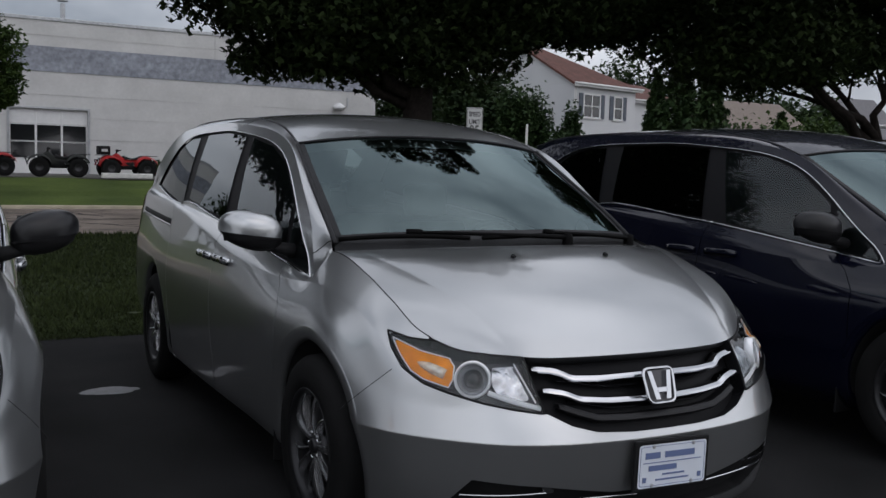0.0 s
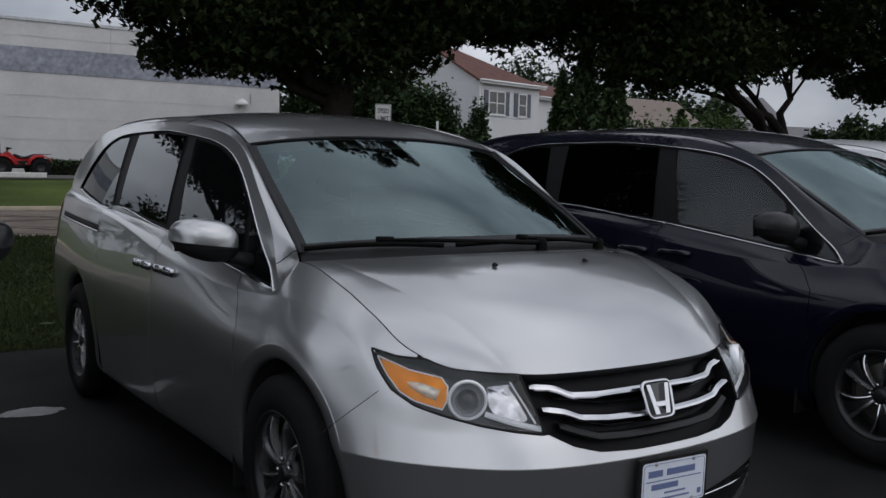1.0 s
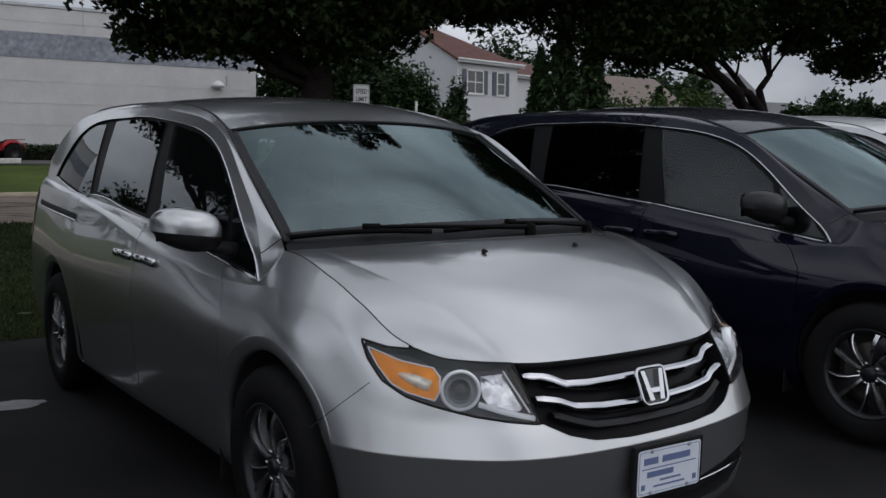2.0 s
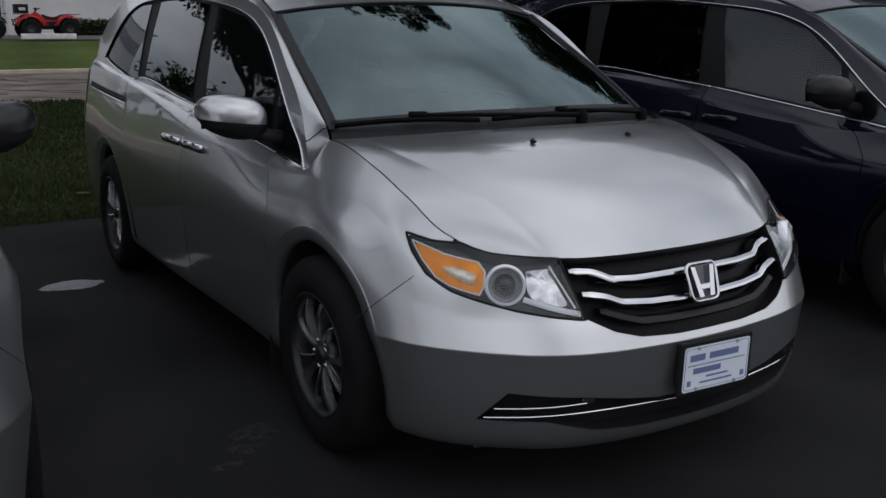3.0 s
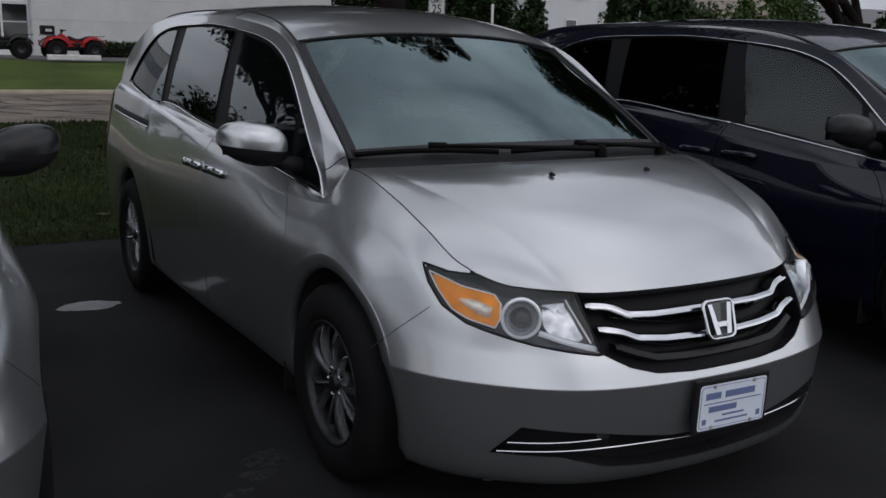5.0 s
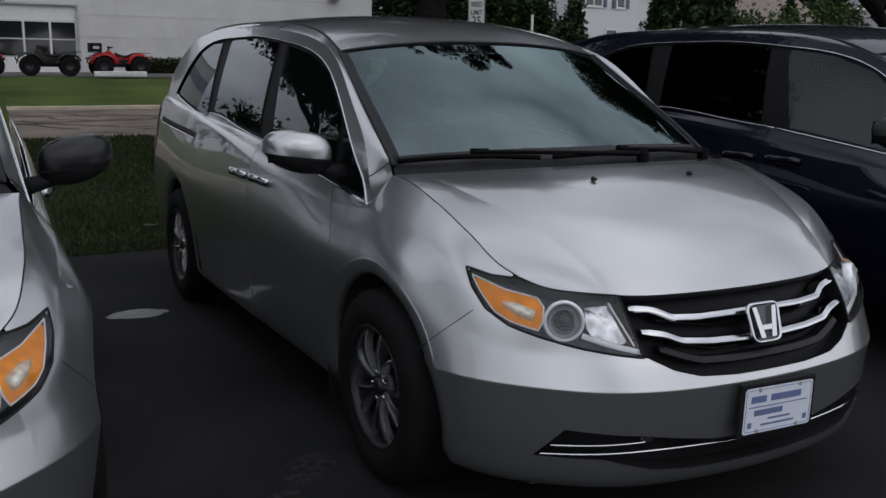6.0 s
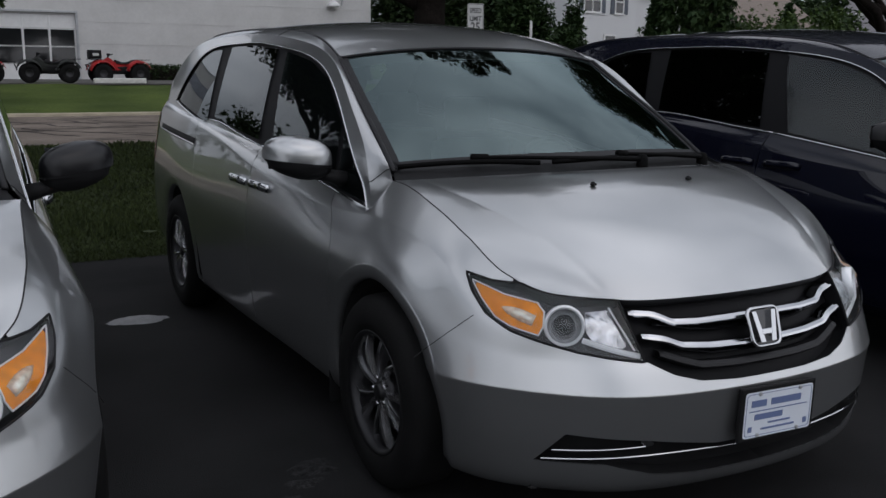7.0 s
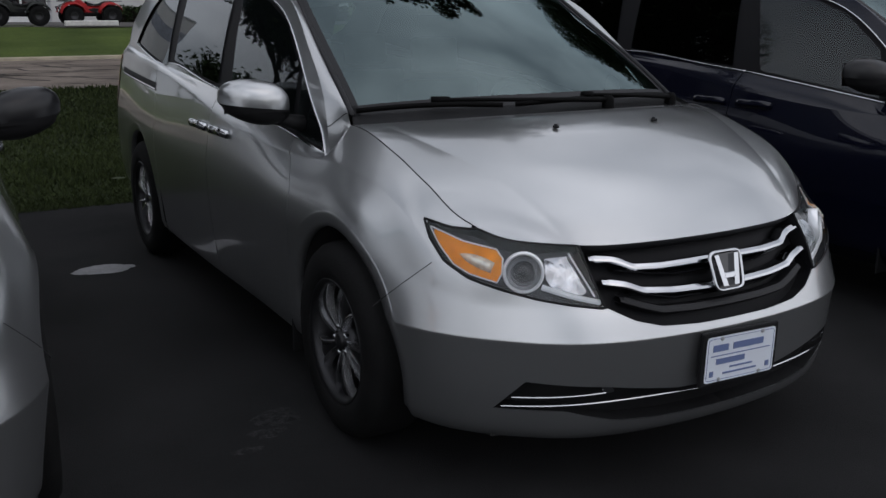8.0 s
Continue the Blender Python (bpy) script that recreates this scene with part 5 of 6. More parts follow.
# ---- workshop across the road ----
WY, WX0, WX1 = 42.6, -10.5, 18.35
Z0, ROOF = .76, 7.65
DX0, DX1, DTOP = .66, 3.96, 3.69
shop = tagged(new("workshop", None), "white painted block workshop with grey band and garage door", "building")
part("wall", box(DX0 - WX0, .4, ROOF - Z0, ((WX0 + DX0) / 2, WY + .2, Z0)), WALL_WHITE, shop, "white painted block wall")
part("wall", box(WX1 - DX1, .4, ROOF - Z0, ((WX1 + DX1) / 2, WY + .2, Z0)), WALL_WHITE, shop, "white painted block wall")
part("wall", box(DX1 - DX0, .4, ROOF - DTOP, ((DX1 + DX0) / 2, WY + .2, DTOP)), WALL_WHITE, shop, "white painted block wall")
part("wall", box(.4, 24, ROOF - Z0, (WX1 - .2, WY + 12.4, Z0)), WALL_WHITE, shop, "white painted block wall")
part("roof", box(WX1 - WX0, 24, .2, ((WX0 + WX1) / 2, WY + 12.4, ROOF - .4)), GREY_ROOF, shop)
part("band", box(WX1 - WX0 + .02, .04, 1.11, ((WX0 + WX1) / 2, WY - .018, 5.37)), WALL_GREY, shop, "blue-grey painted band")
part("coping", box(WX1 - WX0 + .1, .5, .16, ((WX0 + WX1) / 2, WY + .2, ROOF - .04), .02), STEEL, shop, "grey metal coping")
rng = np.random.default_rng(2)
for z in (4.32, 3.34, 2.36, 6.95):
    for x0, x1 in ((WX0, DX0 - .1), (DX1 + .1, WX1)) if z < DTOP else ((WX0, WX1),):
        part("joint", box(x1 - x0, .02, .022, ((x0 + x1) / 2, WY - .004, z)), JOINT, shop)
for x in (9.8, -6.0):
    part("joint", box(.02, .02, ROOF - 6.55, (x, WY - .004, 6.5)), JOINT, shop)
part("wall_patch", box(.55, .02, .10, (.75, WY - .006, 6.35), .004), JOINT, shop)
door = part("garage_door", box(DX1 - DX0, .06, DTOP - Z0, ((DX0 + DX1) / 2, WY + .16, Z0)), TRIM_WHITE, shop, "white sectional garage door with windows")
for c0, c1 in ((.06, 1.05), (1.15, 2.14), (2.24, 3.22)):
    for z0, z1 in ((2.27, 2.98), (1.50, 2.21)):
        part("pane", box(c1 - c0, .03, z1 - z0, (DX0 + (c0 + c1) / 2, WY + .125, z0), .01), DARK_GLASS, door)
for z in (1.46, 2.24, 3.02):
    part("panel_seam", box(DX1 - DX0, .01, .02, ((DX0 + DX1) / 2, WY + .128, z)), JOINT, door)
for c in (1.10, 2.19):
    part("stile", box(.07, .03, DTOP - Z0 - .1, (DX0 + c, WY + .118, Z0 + .02), .01), TRIM_WHITE, door)
for x in (DX0 - .04, DX1 + .04):
    part("door_frame", box(.10, .14, DTOP - Z0, (x, WY + .02, Z0), .01), STEEL, shop, "grey steel door frame")
part("door_frame", box(DX1 - DX0 + .18, .14, .10, ((DX0 + DX1) / 2, WY + .02, DTOP), .01), STEEL, shop, "grey steel door frame")
lampx, lampz = 16.2, 1.47 + 46 * .0665
flood = tagged(new("wall_lamp", None), "white floodlight fixed to the workshop wall", "lamp")
flood.location = (lampx, WY - .02, lampz)
part("bracket", box(.14, .16, .10, (0, -.06, -.02), .02), STEEL, flood)
part("lamp_head", lathe_z([(.05, .20), (.14, .16), (.30, .02), (.33, -.08), (.28, -.13), (.0, -.14)], (0, -.22, .02)), TRIM_WHITE, flood, "", True)
pipe = tagged(new("vent_pipe", None), "grey vent pipe with rain cap on the roof", "vent pipe")
pipe.location = (3.0, WY + .8, ROOF - .1)
part("pipe", lathe_z([(.11, -.2), (.11, 1.0)], (0, 0, 0), 16), STEEL, pipe, "", True)
part("rain_cap", lathe_z([(.0, 1.27), (.10, 1.25), (.24, 1.12), (.22, 1.09), (.0, 1.09)], (0, 0, 0), 16), STEEL, pipe, "", True)
part("conduit", box(.06, .06, .5, (WX1 - 1.6, WY - .04, 4.55), .01), STEEL, shop)


# ---- quad bikes and the block ----
def quad_bike(name_label, colour, x, y, turn, rack):
    q = new("quad_bike", None)
    for sx in (-.62, .62):
        for sy in (-.40, .40):
            r = .33
            w = new("wheel", None)
            w.parent = q
            w.matrix_basis = Matrix.Translation((sx, sy, r)) @ Matrix.Rotation(radians(90), 4, "Z")
            part("tyre", lathe([(.13, -.10), (.22, -.125), (.30, -.115), (r, -.08), (r + .004, 0), (r, .08), (.30, .115), (.22, .125), (.13, .10)], 20), RUBBER, w, "knobbly black tyre")
            part("rim", lathe([(.0, -.06), (.06, -.07), (.12, -.10), (.135, -.10), (.135, .10), (.12, .10), (.0, .06)], 16), ALLOY_DARK, w)
    part("chassis", box(1.05, .34, .30, (0, 0, .30), .06, 2), PLASTIC, q, "", True)
    rows = []
    for t in np.linspace(-.62, .80, 22):
        top = .66 + .20 * math.exp(-((t + .36) / .20) ** 2) - .02 * math.exp(-((t - .10) / .2) ** 2) + .06 * math.exp(-((t - .75) / .25) ** 2)
        wd = .17 + .06 * math.exp(-((t + .40) / .2) ** 2)
        rows.append([(t, -wd, .44), (t, -wd * .95, top - .07), (t, -wd * .55, top), (t, 0, top + .015), (t, wd * .55, top), (t, wd * .95, top - .07), (t, wd, .44)])
    part("bodywork", sheet(np.array(rows)), colour, q, "moulded tank and side panels", True)
    for sx in (-.62, .62):
        for sy in (-1, 1):
            arc = []
            for a in np.linspace(radians(8), radians(168 if sx < 0 else 160), 13):
                r = .405
                arc.append([(sx - r * math.cos(a), sy * y, .36 + r * math.sin(a) + dz) for y, dz in ((.14, .03), (.30, .02), (.47, .0), (.53, -.05))])
            fender = sheet(np.array(arc))
            part("fender", fender, colour, q, "arched fender over the wheel", True)
    part("bumper", tube([(-.98, -.24, .42), (-1.06, -.22, .62), (-1.06, .22, .62), (-.98, .24, .42)], .02, 8), PLASTIC, q, "", True)
    rows = []
    for t in np.linspace(-.12, .62, 10):
        z = .80 - .09 * math.sin(math.pi * min(1, (t + .12) / .6)) + .03 * max(0, t - .3)
        rows.append([(t, -.15, .66), (t, -.145, z - .03), (t, -.09, z), (t, .09, z), (t, .145, z - .03), (t, .15, .66)])
    part("seat", sheet(np.array(rows)), PLASTIC, q, "black dished seat", True)
    part("handlebar", tube([(-.28, -.38, .98), (-.30, -.15, .96), (-.34, 0, .93), (-.30, .15, .96), (-.28, .38, .98)], .018, 8), PLASTIC, q, "", True)
    part("steering_post", tube([(-.42, 0, .70), (-.33, 0, .95)], .03, 8), PLASTIC, q, "", True)
    part("instrument_pod", box(.10, .16, .07, (-.33, 0, .94), .02, 2), PLASTIC, q, "", True)
    part("headlamp", box(.06, .30, .10, (-.96, 0, .60), .02), LAMP_CHROME, q)
    part("exhaust", tube([(.2, -.18, .45), (.7, -.20, .52), (.98, -.20, .55)], [.03, .05, .05], 8), STEEL, q, "", True)
    for sx in (-.80, .80) if rack else (.80,):
        for sy in (-.25, 0, .25):
            part("rack_bar", tube([(sx - .22, sy, .80), (sx + .22, sy, .80)], .012, 6), PLASTIC, q)
        part("rack_bar", tube([(sx, -.32, .80), (sx, .32, .80)], .012, 6), PLASTIC, q)
        part("rack_leg", tube([(sx, 0, .66), (sx, 0, .80)], .012, 6), PLASTIC, q)
    if rack:
        part("cargo_box", box(.40, .46, .30, (-.80, 0, .82), .03, 2), PLASTIC, q, "black cargo box", True)
        part("box_label", box(.20, .004, .09, (-.80, -.233, .92)), SIGN_WHITE, q)
    q.matrix_basis = pose(x, y, BANK_Z + .001, 0, 0, turn) @ Matrix.Scale(1.08, 4)
    return tagged(q, name_label, "quad bike", "quad bikes outside the workshop")


quad_bike("red quad bike with black cargo box parked in the yard", ATV_RED, 4.28, 34.55, 3, True)
quad_bike("dark olive quad bike parked in the yard", ATV_GREEN, 1.82, 34.5, -4, False)
quad_bike("red quad bike parked in the yard", ATV_RED, -.75, 34.5, 4, False)
tagged(part("parking_block", box(1.86, .24, .19, (4.16, 33.72, BANK_Z), .04, 3), BLOCK), "white chipped concrete parking block", "parking block")


# ---- leaves ----
def leaf_cloud(name, points, size, mat, parent, label, seed, droop=.35, slim=1.0):
    """Many small three-lobed leaves, one at each point."""
    rng = np.random.default_rng(seed)
    n = len(points)
    shape = np.array([(0, -.5), (.50, .06), (.16, .12), (0, .62), (-.16, .12), (-.50, .06)]) * [slim, 1]
    a = rng.uniform(0, 2 * math.pi, n)
    tilt = rng.normal(droop, .55, n)
    roll = rng.normal(0, .5, n)
    s = size * rng.uniform(.65, 1.3, n)
    ca, sa, ct, st, cr, sr = np.cos(a), np.sin(a), np.cos(tilt), np.sin(tilt), np.cos(roll), np.sin(roll)
    U = np.stack([-sa * cr, ca * cr, sr], 1)
    V = np.stack([ca * ct, sa * ct, -st], 1)
    P = points[:, None] + s[:, None, None] * (shape[None, :, :1] * U[:, None] + shape[None, :, 1:] * V[:, None])
    tri = np.array([(0, 1, 2), (0, 2, 4), (0, 4, 5), (2, 3, 4)])
    F = (np.arange(n)[:, None, None] * len(shape) + tri[None]).reshape(-1, 3)
    ob = new(name, fast_mesh(name, P.reshape(-1, 3), F, mat))
    ob.parent = parent
    return tagged(ob, label)


def limb_path(a, b, rng, sag=.25, n=9):
    """A crooked limb from a to b."""
    a, b = np.array(a, float), np.array(b, float)
    t = np.linspace(0, 1, n)[:, None]
    long = np.linalg.norm(b - a)
    mid = (a + b) / 2 + rng.normal(0, .12, 3) * long * .35 + [0, 0, sag]
    p = (1 - t) ** 2 * a + 2 * t * (1 - t) * mid + t * t * b
    return p + rng.normal(0, .030, p.shape) * long * np.sin(math.pi * t) ** .5


def maple(label, x, y, z, fork, trunk_r, blobs, leaves, size, seed, mat=None, droop=.35):
    """A broad tree: trunk, limbs to each mass of the crown, twigs, and leaves in clumps with gaps. blobs: middle, radii, share."""
    rng = np.random.default_rng(seed)
    t = new("tree", None)
    t.location = (x, y, z)
    part("trunk", tube([(0, 0, -.1), (.02, .01, .25), (.0, .03, fork * .6), (.03, 0, fork + .3)], [trunk_r * 1.5, trunk_r * 1.08, trunk_r * .95, trunk_r * .8], 14), BARK, t, "dark furrowed trunk", True)
    pts, grown = [], []
    total = sum(b[2] for b in blobs)
    for k, (c, r, share) in enumerate(blobs):
        c, r = np.array(c, float), np.array(r, float)
        tip = c - [0, 0, r[2] * .15]
        start, thick = np.array([.02, .01, fork + rng.uniform(-.25, .3)]), .36
        if k >= 5:
            every = np.vstack(grown)
            cost = np.linalg.norm(every - tip, axis=1) + 2.0 * np.maximum(0, every[:, 2] - tip[2])
            start, thick = every[cost.argmin()], .20
        path = limb_path(start, tip, rng, .1)
        part("limb", tube(path, np.linspace(trunk_r * thick, trunk_r * .06, len(path)), 8), BARK, t, "", True)
        grown.append(path[2:-1])
        m = int(46 * share / total * len(blobs))
        cl = rng.normal(0, 1, (m, 3))
        cl /= np.linalg.norm(cl, axis=1, keepdims=True)
        cl = c + cl * r * rng.uniform(.45, 1.0, (m, 1)) ** .5
        for q in cl[:9]:
            p2 = limb_path(path[rng.integers(4, 8)], q, rng, .05, 5)
            part("branch", tube(p2, np.linspace(trunk_r * .11, trunk_r * .02, 5), 5), BARK, t, "", True)
        per = int(leaves * share / total / m)
        for q in cl:
            rad = np.array([.62, .62, .42]) * rng.uniform(.6, 1.25) * min(1, r.min() / 1.0)
            d = rng.normal(0, 1, (per, 3))
            d *= (np.minimum(np.linalg.norm(d, axis=1), 1.7) / np.linalg.norm(d, axis=1))[:, None]
            pts.append(q + d * rad * .62)
    pts = np.vstack(pts)
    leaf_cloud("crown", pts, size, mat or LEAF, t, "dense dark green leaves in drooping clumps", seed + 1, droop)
    return tagged(t, label, "tree")


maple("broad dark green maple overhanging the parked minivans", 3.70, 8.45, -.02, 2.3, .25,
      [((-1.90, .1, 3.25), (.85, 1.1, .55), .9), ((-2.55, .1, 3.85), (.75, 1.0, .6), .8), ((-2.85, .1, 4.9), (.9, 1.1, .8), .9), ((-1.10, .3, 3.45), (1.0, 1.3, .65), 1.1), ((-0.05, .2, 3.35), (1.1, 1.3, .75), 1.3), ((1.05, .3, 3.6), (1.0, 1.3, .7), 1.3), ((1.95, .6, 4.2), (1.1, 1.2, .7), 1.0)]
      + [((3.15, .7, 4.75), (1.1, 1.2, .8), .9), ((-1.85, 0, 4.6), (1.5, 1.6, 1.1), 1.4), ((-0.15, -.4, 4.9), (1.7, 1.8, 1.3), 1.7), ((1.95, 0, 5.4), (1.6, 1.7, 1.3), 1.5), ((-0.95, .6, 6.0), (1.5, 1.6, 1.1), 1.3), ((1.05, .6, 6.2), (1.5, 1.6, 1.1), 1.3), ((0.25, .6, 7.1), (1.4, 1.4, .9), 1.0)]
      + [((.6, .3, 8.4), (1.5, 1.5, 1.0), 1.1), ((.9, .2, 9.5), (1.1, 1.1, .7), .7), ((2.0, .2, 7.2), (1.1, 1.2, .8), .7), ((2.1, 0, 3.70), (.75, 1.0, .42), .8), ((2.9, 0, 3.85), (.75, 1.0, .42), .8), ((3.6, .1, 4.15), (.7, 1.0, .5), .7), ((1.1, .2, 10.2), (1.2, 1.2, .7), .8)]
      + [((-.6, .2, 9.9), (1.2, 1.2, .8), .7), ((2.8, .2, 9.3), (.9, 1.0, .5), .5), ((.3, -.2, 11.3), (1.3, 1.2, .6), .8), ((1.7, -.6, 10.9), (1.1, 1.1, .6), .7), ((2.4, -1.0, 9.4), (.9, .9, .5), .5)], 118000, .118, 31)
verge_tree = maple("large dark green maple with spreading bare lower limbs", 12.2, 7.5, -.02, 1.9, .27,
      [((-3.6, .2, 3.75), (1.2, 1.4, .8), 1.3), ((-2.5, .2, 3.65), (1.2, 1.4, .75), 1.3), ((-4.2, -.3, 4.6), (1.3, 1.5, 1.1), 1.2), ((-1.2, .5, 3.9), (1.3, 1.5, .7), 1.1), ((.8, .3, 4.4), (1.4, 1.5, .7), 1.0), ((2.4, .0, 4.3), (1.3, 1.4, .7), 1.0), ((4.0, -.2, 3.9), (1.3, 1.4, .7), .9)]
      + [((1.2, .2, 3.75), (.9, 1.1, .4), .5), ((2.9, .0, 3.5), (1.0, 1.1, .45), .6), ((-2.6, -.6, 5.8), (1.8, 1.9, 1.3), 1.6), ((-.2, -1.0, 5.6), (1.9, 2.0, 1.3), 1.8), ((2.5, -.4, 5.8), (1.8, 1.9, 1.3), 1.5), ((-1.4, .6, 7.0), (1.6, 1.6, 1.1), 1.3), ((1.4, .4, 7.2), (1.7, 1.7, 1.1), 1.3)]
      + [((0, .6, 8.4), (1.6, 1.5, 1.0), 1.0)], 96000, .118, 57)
maple("leafy maple on the verge behind the silver minivans", -4.9, 8.3, -.02, 2.2, .24,
      [((2.0, .0, 4.2), (1.0, 1.2, .8), 1.1), ((1.0, .0, 4.0), (1.2, 1.3, .8), 1.2), ((-.4, .0, 3.9), (1.3, 1.4, .9), 1.2), ((-2.2, .2, 3.9), (1.3, 1.4, .9), 1.1), ((2.0, -.4, 5.0), (1.4, 1.6, 1.1), 1.2), ((.2, -.8, 5.0), (1.8, 1.9, 1.3), 1.5), ((-1.9, -.2, 5.2), (1.7, 1.7, 1.2), 1.3)]
      + [((1.0, .0, 6.6), (1.7, 1.7, 1.2), 1.2), ((-1.0, .0, 6.8), (1.7, 1.7, 1.2), 1.2), ((0, .0, 8.2), (1.4, 1.4, 1.0), .8)], 70000, .118, 77)

# unseen copy, added so that a dark crown reflects in the hood's right side
copy_thing(verge_tree, pose(23.5, 6.0, -.02, 0, 0, 160))
maple("young green tree on the grass bank", -1.45, 30.2, .48, 1.5, .10,
      [((.1, 0, 3.0), (1.2, 1.2, .7), 1.0), ((.75, 0, 3.5), (.9, 1.0, .8), 1.0), ((-.8, 0, 3.5), (1.0, 1.0, .8), 1.0), ((.1, 0, 4.5), (1.3, 1.2, .9), 1.2), ((0, 0, 5.4), (.9, .9, .7), .8)], 16000, .17, 91, LEAF_LIGHT)


def bush(label, x, y, z, rx, ry, h, n, size, seed, mat, name="bush"):
    rng = np.random.default_rng(seed)
    h, z = h + z - float(land(y)), float(land(y)) - .02
    b = new(name, None)
    b.location = (x, y, z)
    for k in range(4):
        part("stem", tube(limb_path((rng.normal(0, .1), rng.normal(0, .1), -.1), (rng.uniform(-.5, .5) * rx, rng.uniform(-.5, .5) * ry, h * .7), rng, 0, 5), [.06, .05, .04, .03, .01], 5), BARK, b)
    m = 46
    d = rng.normal(0, 1, (m, 3))
    d /= np.linalg.norm(d, axis=1, keepdims=True)
    d[:, 2] = np.abs(d[:, 2]) * 1.1 - .15
    c = d * [rx, ry, h * .62] * rng.uniform(.55, 1.0, (m, 1)) + [0, 0, h * .38]
    pts = np.vstack([q + rng.normal(0, .2, (n // m, 3)) * [rx, ry, h * .55] for q in c])
    leaf_cloud("foliage", pts, size, mat, b, "", seed + 1)
    return tagged(b, label, "bush" if name == "bush" else "tree")


def conifer(label, x, y, z, h, r, n, seed):
    """A spruce: straight stem, drooping tiers of needled sprays."""
    rng = np.random.default_rng(seed)
    h, z = h + z - float(land(y)), float(land(y)) - .02
    t = new("conifer", None)
    t.location = (x, y, z)
    part("trunk", tube([(0, 0, -.1), (0, 0, h)], [.16, .02], 8), BARK, t, "", True)
    u = rng.random(n) ** .75
    zz = h * (.04 + .96 * u)
    a = rng.uniform(0, 2 * math.pi, n)
    rad = r * (1 - u) * (.80 + .22 * np.sin(a * 5 + zz * 3) + .18 * np.sin(zz * 9)) * rng.uniform(.35, 1.05, n) ** .6 + .05
    pts = np.stack([rad * np.cos(a), rad * np.sin(a), zz - rad * .25 + rng.normal(0, .08, n)], 1)
    leaf_cloud("needles", pts, .42, CONIFER, t, "", seed + 1, .5, .5)
    return tagged(t, label, "conifer", "conifers by the houses")


def polar(az, dist, x0=-2.25, y0=-3.44):
    return x0 + dist * math.sin(radians(az)), y0 + dist * math.cos(radians(az))


for az, dist, z, rx, h, sd in ((45.2, 46, 1.0, 1.6, 3.0, 107), (48.3, 44, 1.0, 1.9, 3.2, 109), (50.3, 46, 1.0, 1.6, 3.0, 111), (51.2, 50, 1.0, 1.3, 2.4, 119)):
    bush("leafy green shrub beyond the road", *polar(az, dist), z, rx, rx, h, 3000, .22, sd, LEAF_LIGHT)
for az, dist, z, rx, h, sd in ((25.4, 55, 1.0, 2.0, 5.4, 129), (27.0, 54, 1.0, 2.0, 5.8, 130), (28.4, 52, 1.0, 2.0, 5.6, 131), (29.7, 47, 1.0, 1.6, 5.2, 133), (31.3, 46, 1.0, 1.9, 4.9, 135)):
    bush("dark leafy tree beyond the road", *polar(az, dist), z, rx, rx, h, 5600, .26, sd, HEDGE, "far_tree")
for az, dist, z, rx, h, sd in ((32.4, 43, 1.0, .85, 4.0, 141), (33.6, 43.5, 1.0, .85, 4.2, 143), (36.0, 46, 1.0, .55, 3.5, 145), (35.4, 45, 1.0, .7, 2.4, 147)):
    bush("dark green young tree near the house", *polar(az, dist), z, rx, rx, h, 4200, .20, sd, CONIFER, "far_tree")
for az, dist, h, r, sd in ((40.9, 44, 5.0, 1.5, 209), (42.2, 43, 6.3, 2.1, 211), (43.9, 44, 6.0, 2.0, 213), (47.9, 47, 3.4, 1.7, 217)):
    conifer("dark green spruce near the house", *polar(az, dist), 1.0, h, r, 3600, sd)
for az, dist, z, rx, h, sd in ((38.3, 92, 1.5, 4.2, 10.6, 301), (40.0, 96, 1.5, 4.0, 9.8, 303), (55.8, 70, 1.2, 1.3, 3.4, 305), (57.3, 72, 1.2, 1.3, 4.0, 307), (58.9, 74, 1.2, 1.4, 3.7, 309), (60.6, 74, 1.2, 1.4, 3.5, 310), (62.4, 90, 1.4, 3.0, 5.0, 311), (64.8, 90, 1.4, 4.0, 6.0, 313)):
    bush("far leafy tree on the skyline", *polar(az, dist), z, rx, rx, h, 6000, .42, sd, HEDGE, "far_tree")
for az, dist, z, rx, h, sd in ((44.8, 74, 1.2, 2.6, 6.0, 321), (46.4, 76, 1.2, 2.6, 6.4, 323), (48.2, 74, 1.2, 2.6, 5.9, 325), (49.9, 76, 1.2, 2.4, 5.6, 327)):
    bush("dark leafy tree behind the houses", *polar(az, dist), z, rx, rx, h, 5000, .45, sd, HEDGE, "far_tree")
for k, x in enumerate((-14, -19, -24.5, -30, -36, -43, -51)):
    bush("dark leafy tree beyond the road", x, 40 + 3 * math.sin(k * 2.1), .9, 3.4, 3.0, 5.2 + .8 * math.sin(k * 1.7), 3000, .45, 401 + k, HEDGE, "far_tree")
rng = np.random.default_rng(8)
hp = np.stack([rng.uniform(6.4, 17.8, 9000), rng.uniform(40.9, 41.9, 9000), BANK_Z + rng.uniform(.02, .66, 9000) + .05 * np.sin(np.linspace(0, 90, 9000))], 1)
hedge = tagged(new("hedge", None), "low dark clipped hedge along the workshop wall", "hedge")
leaf_cloud("hedge_leaves", hp, .14, HEDGE, hedge, "", 9)
part("hedge_core", box(11.2, .7, .5, (12.1, 41.4, BANK_Z), .1), BARK, hedge)


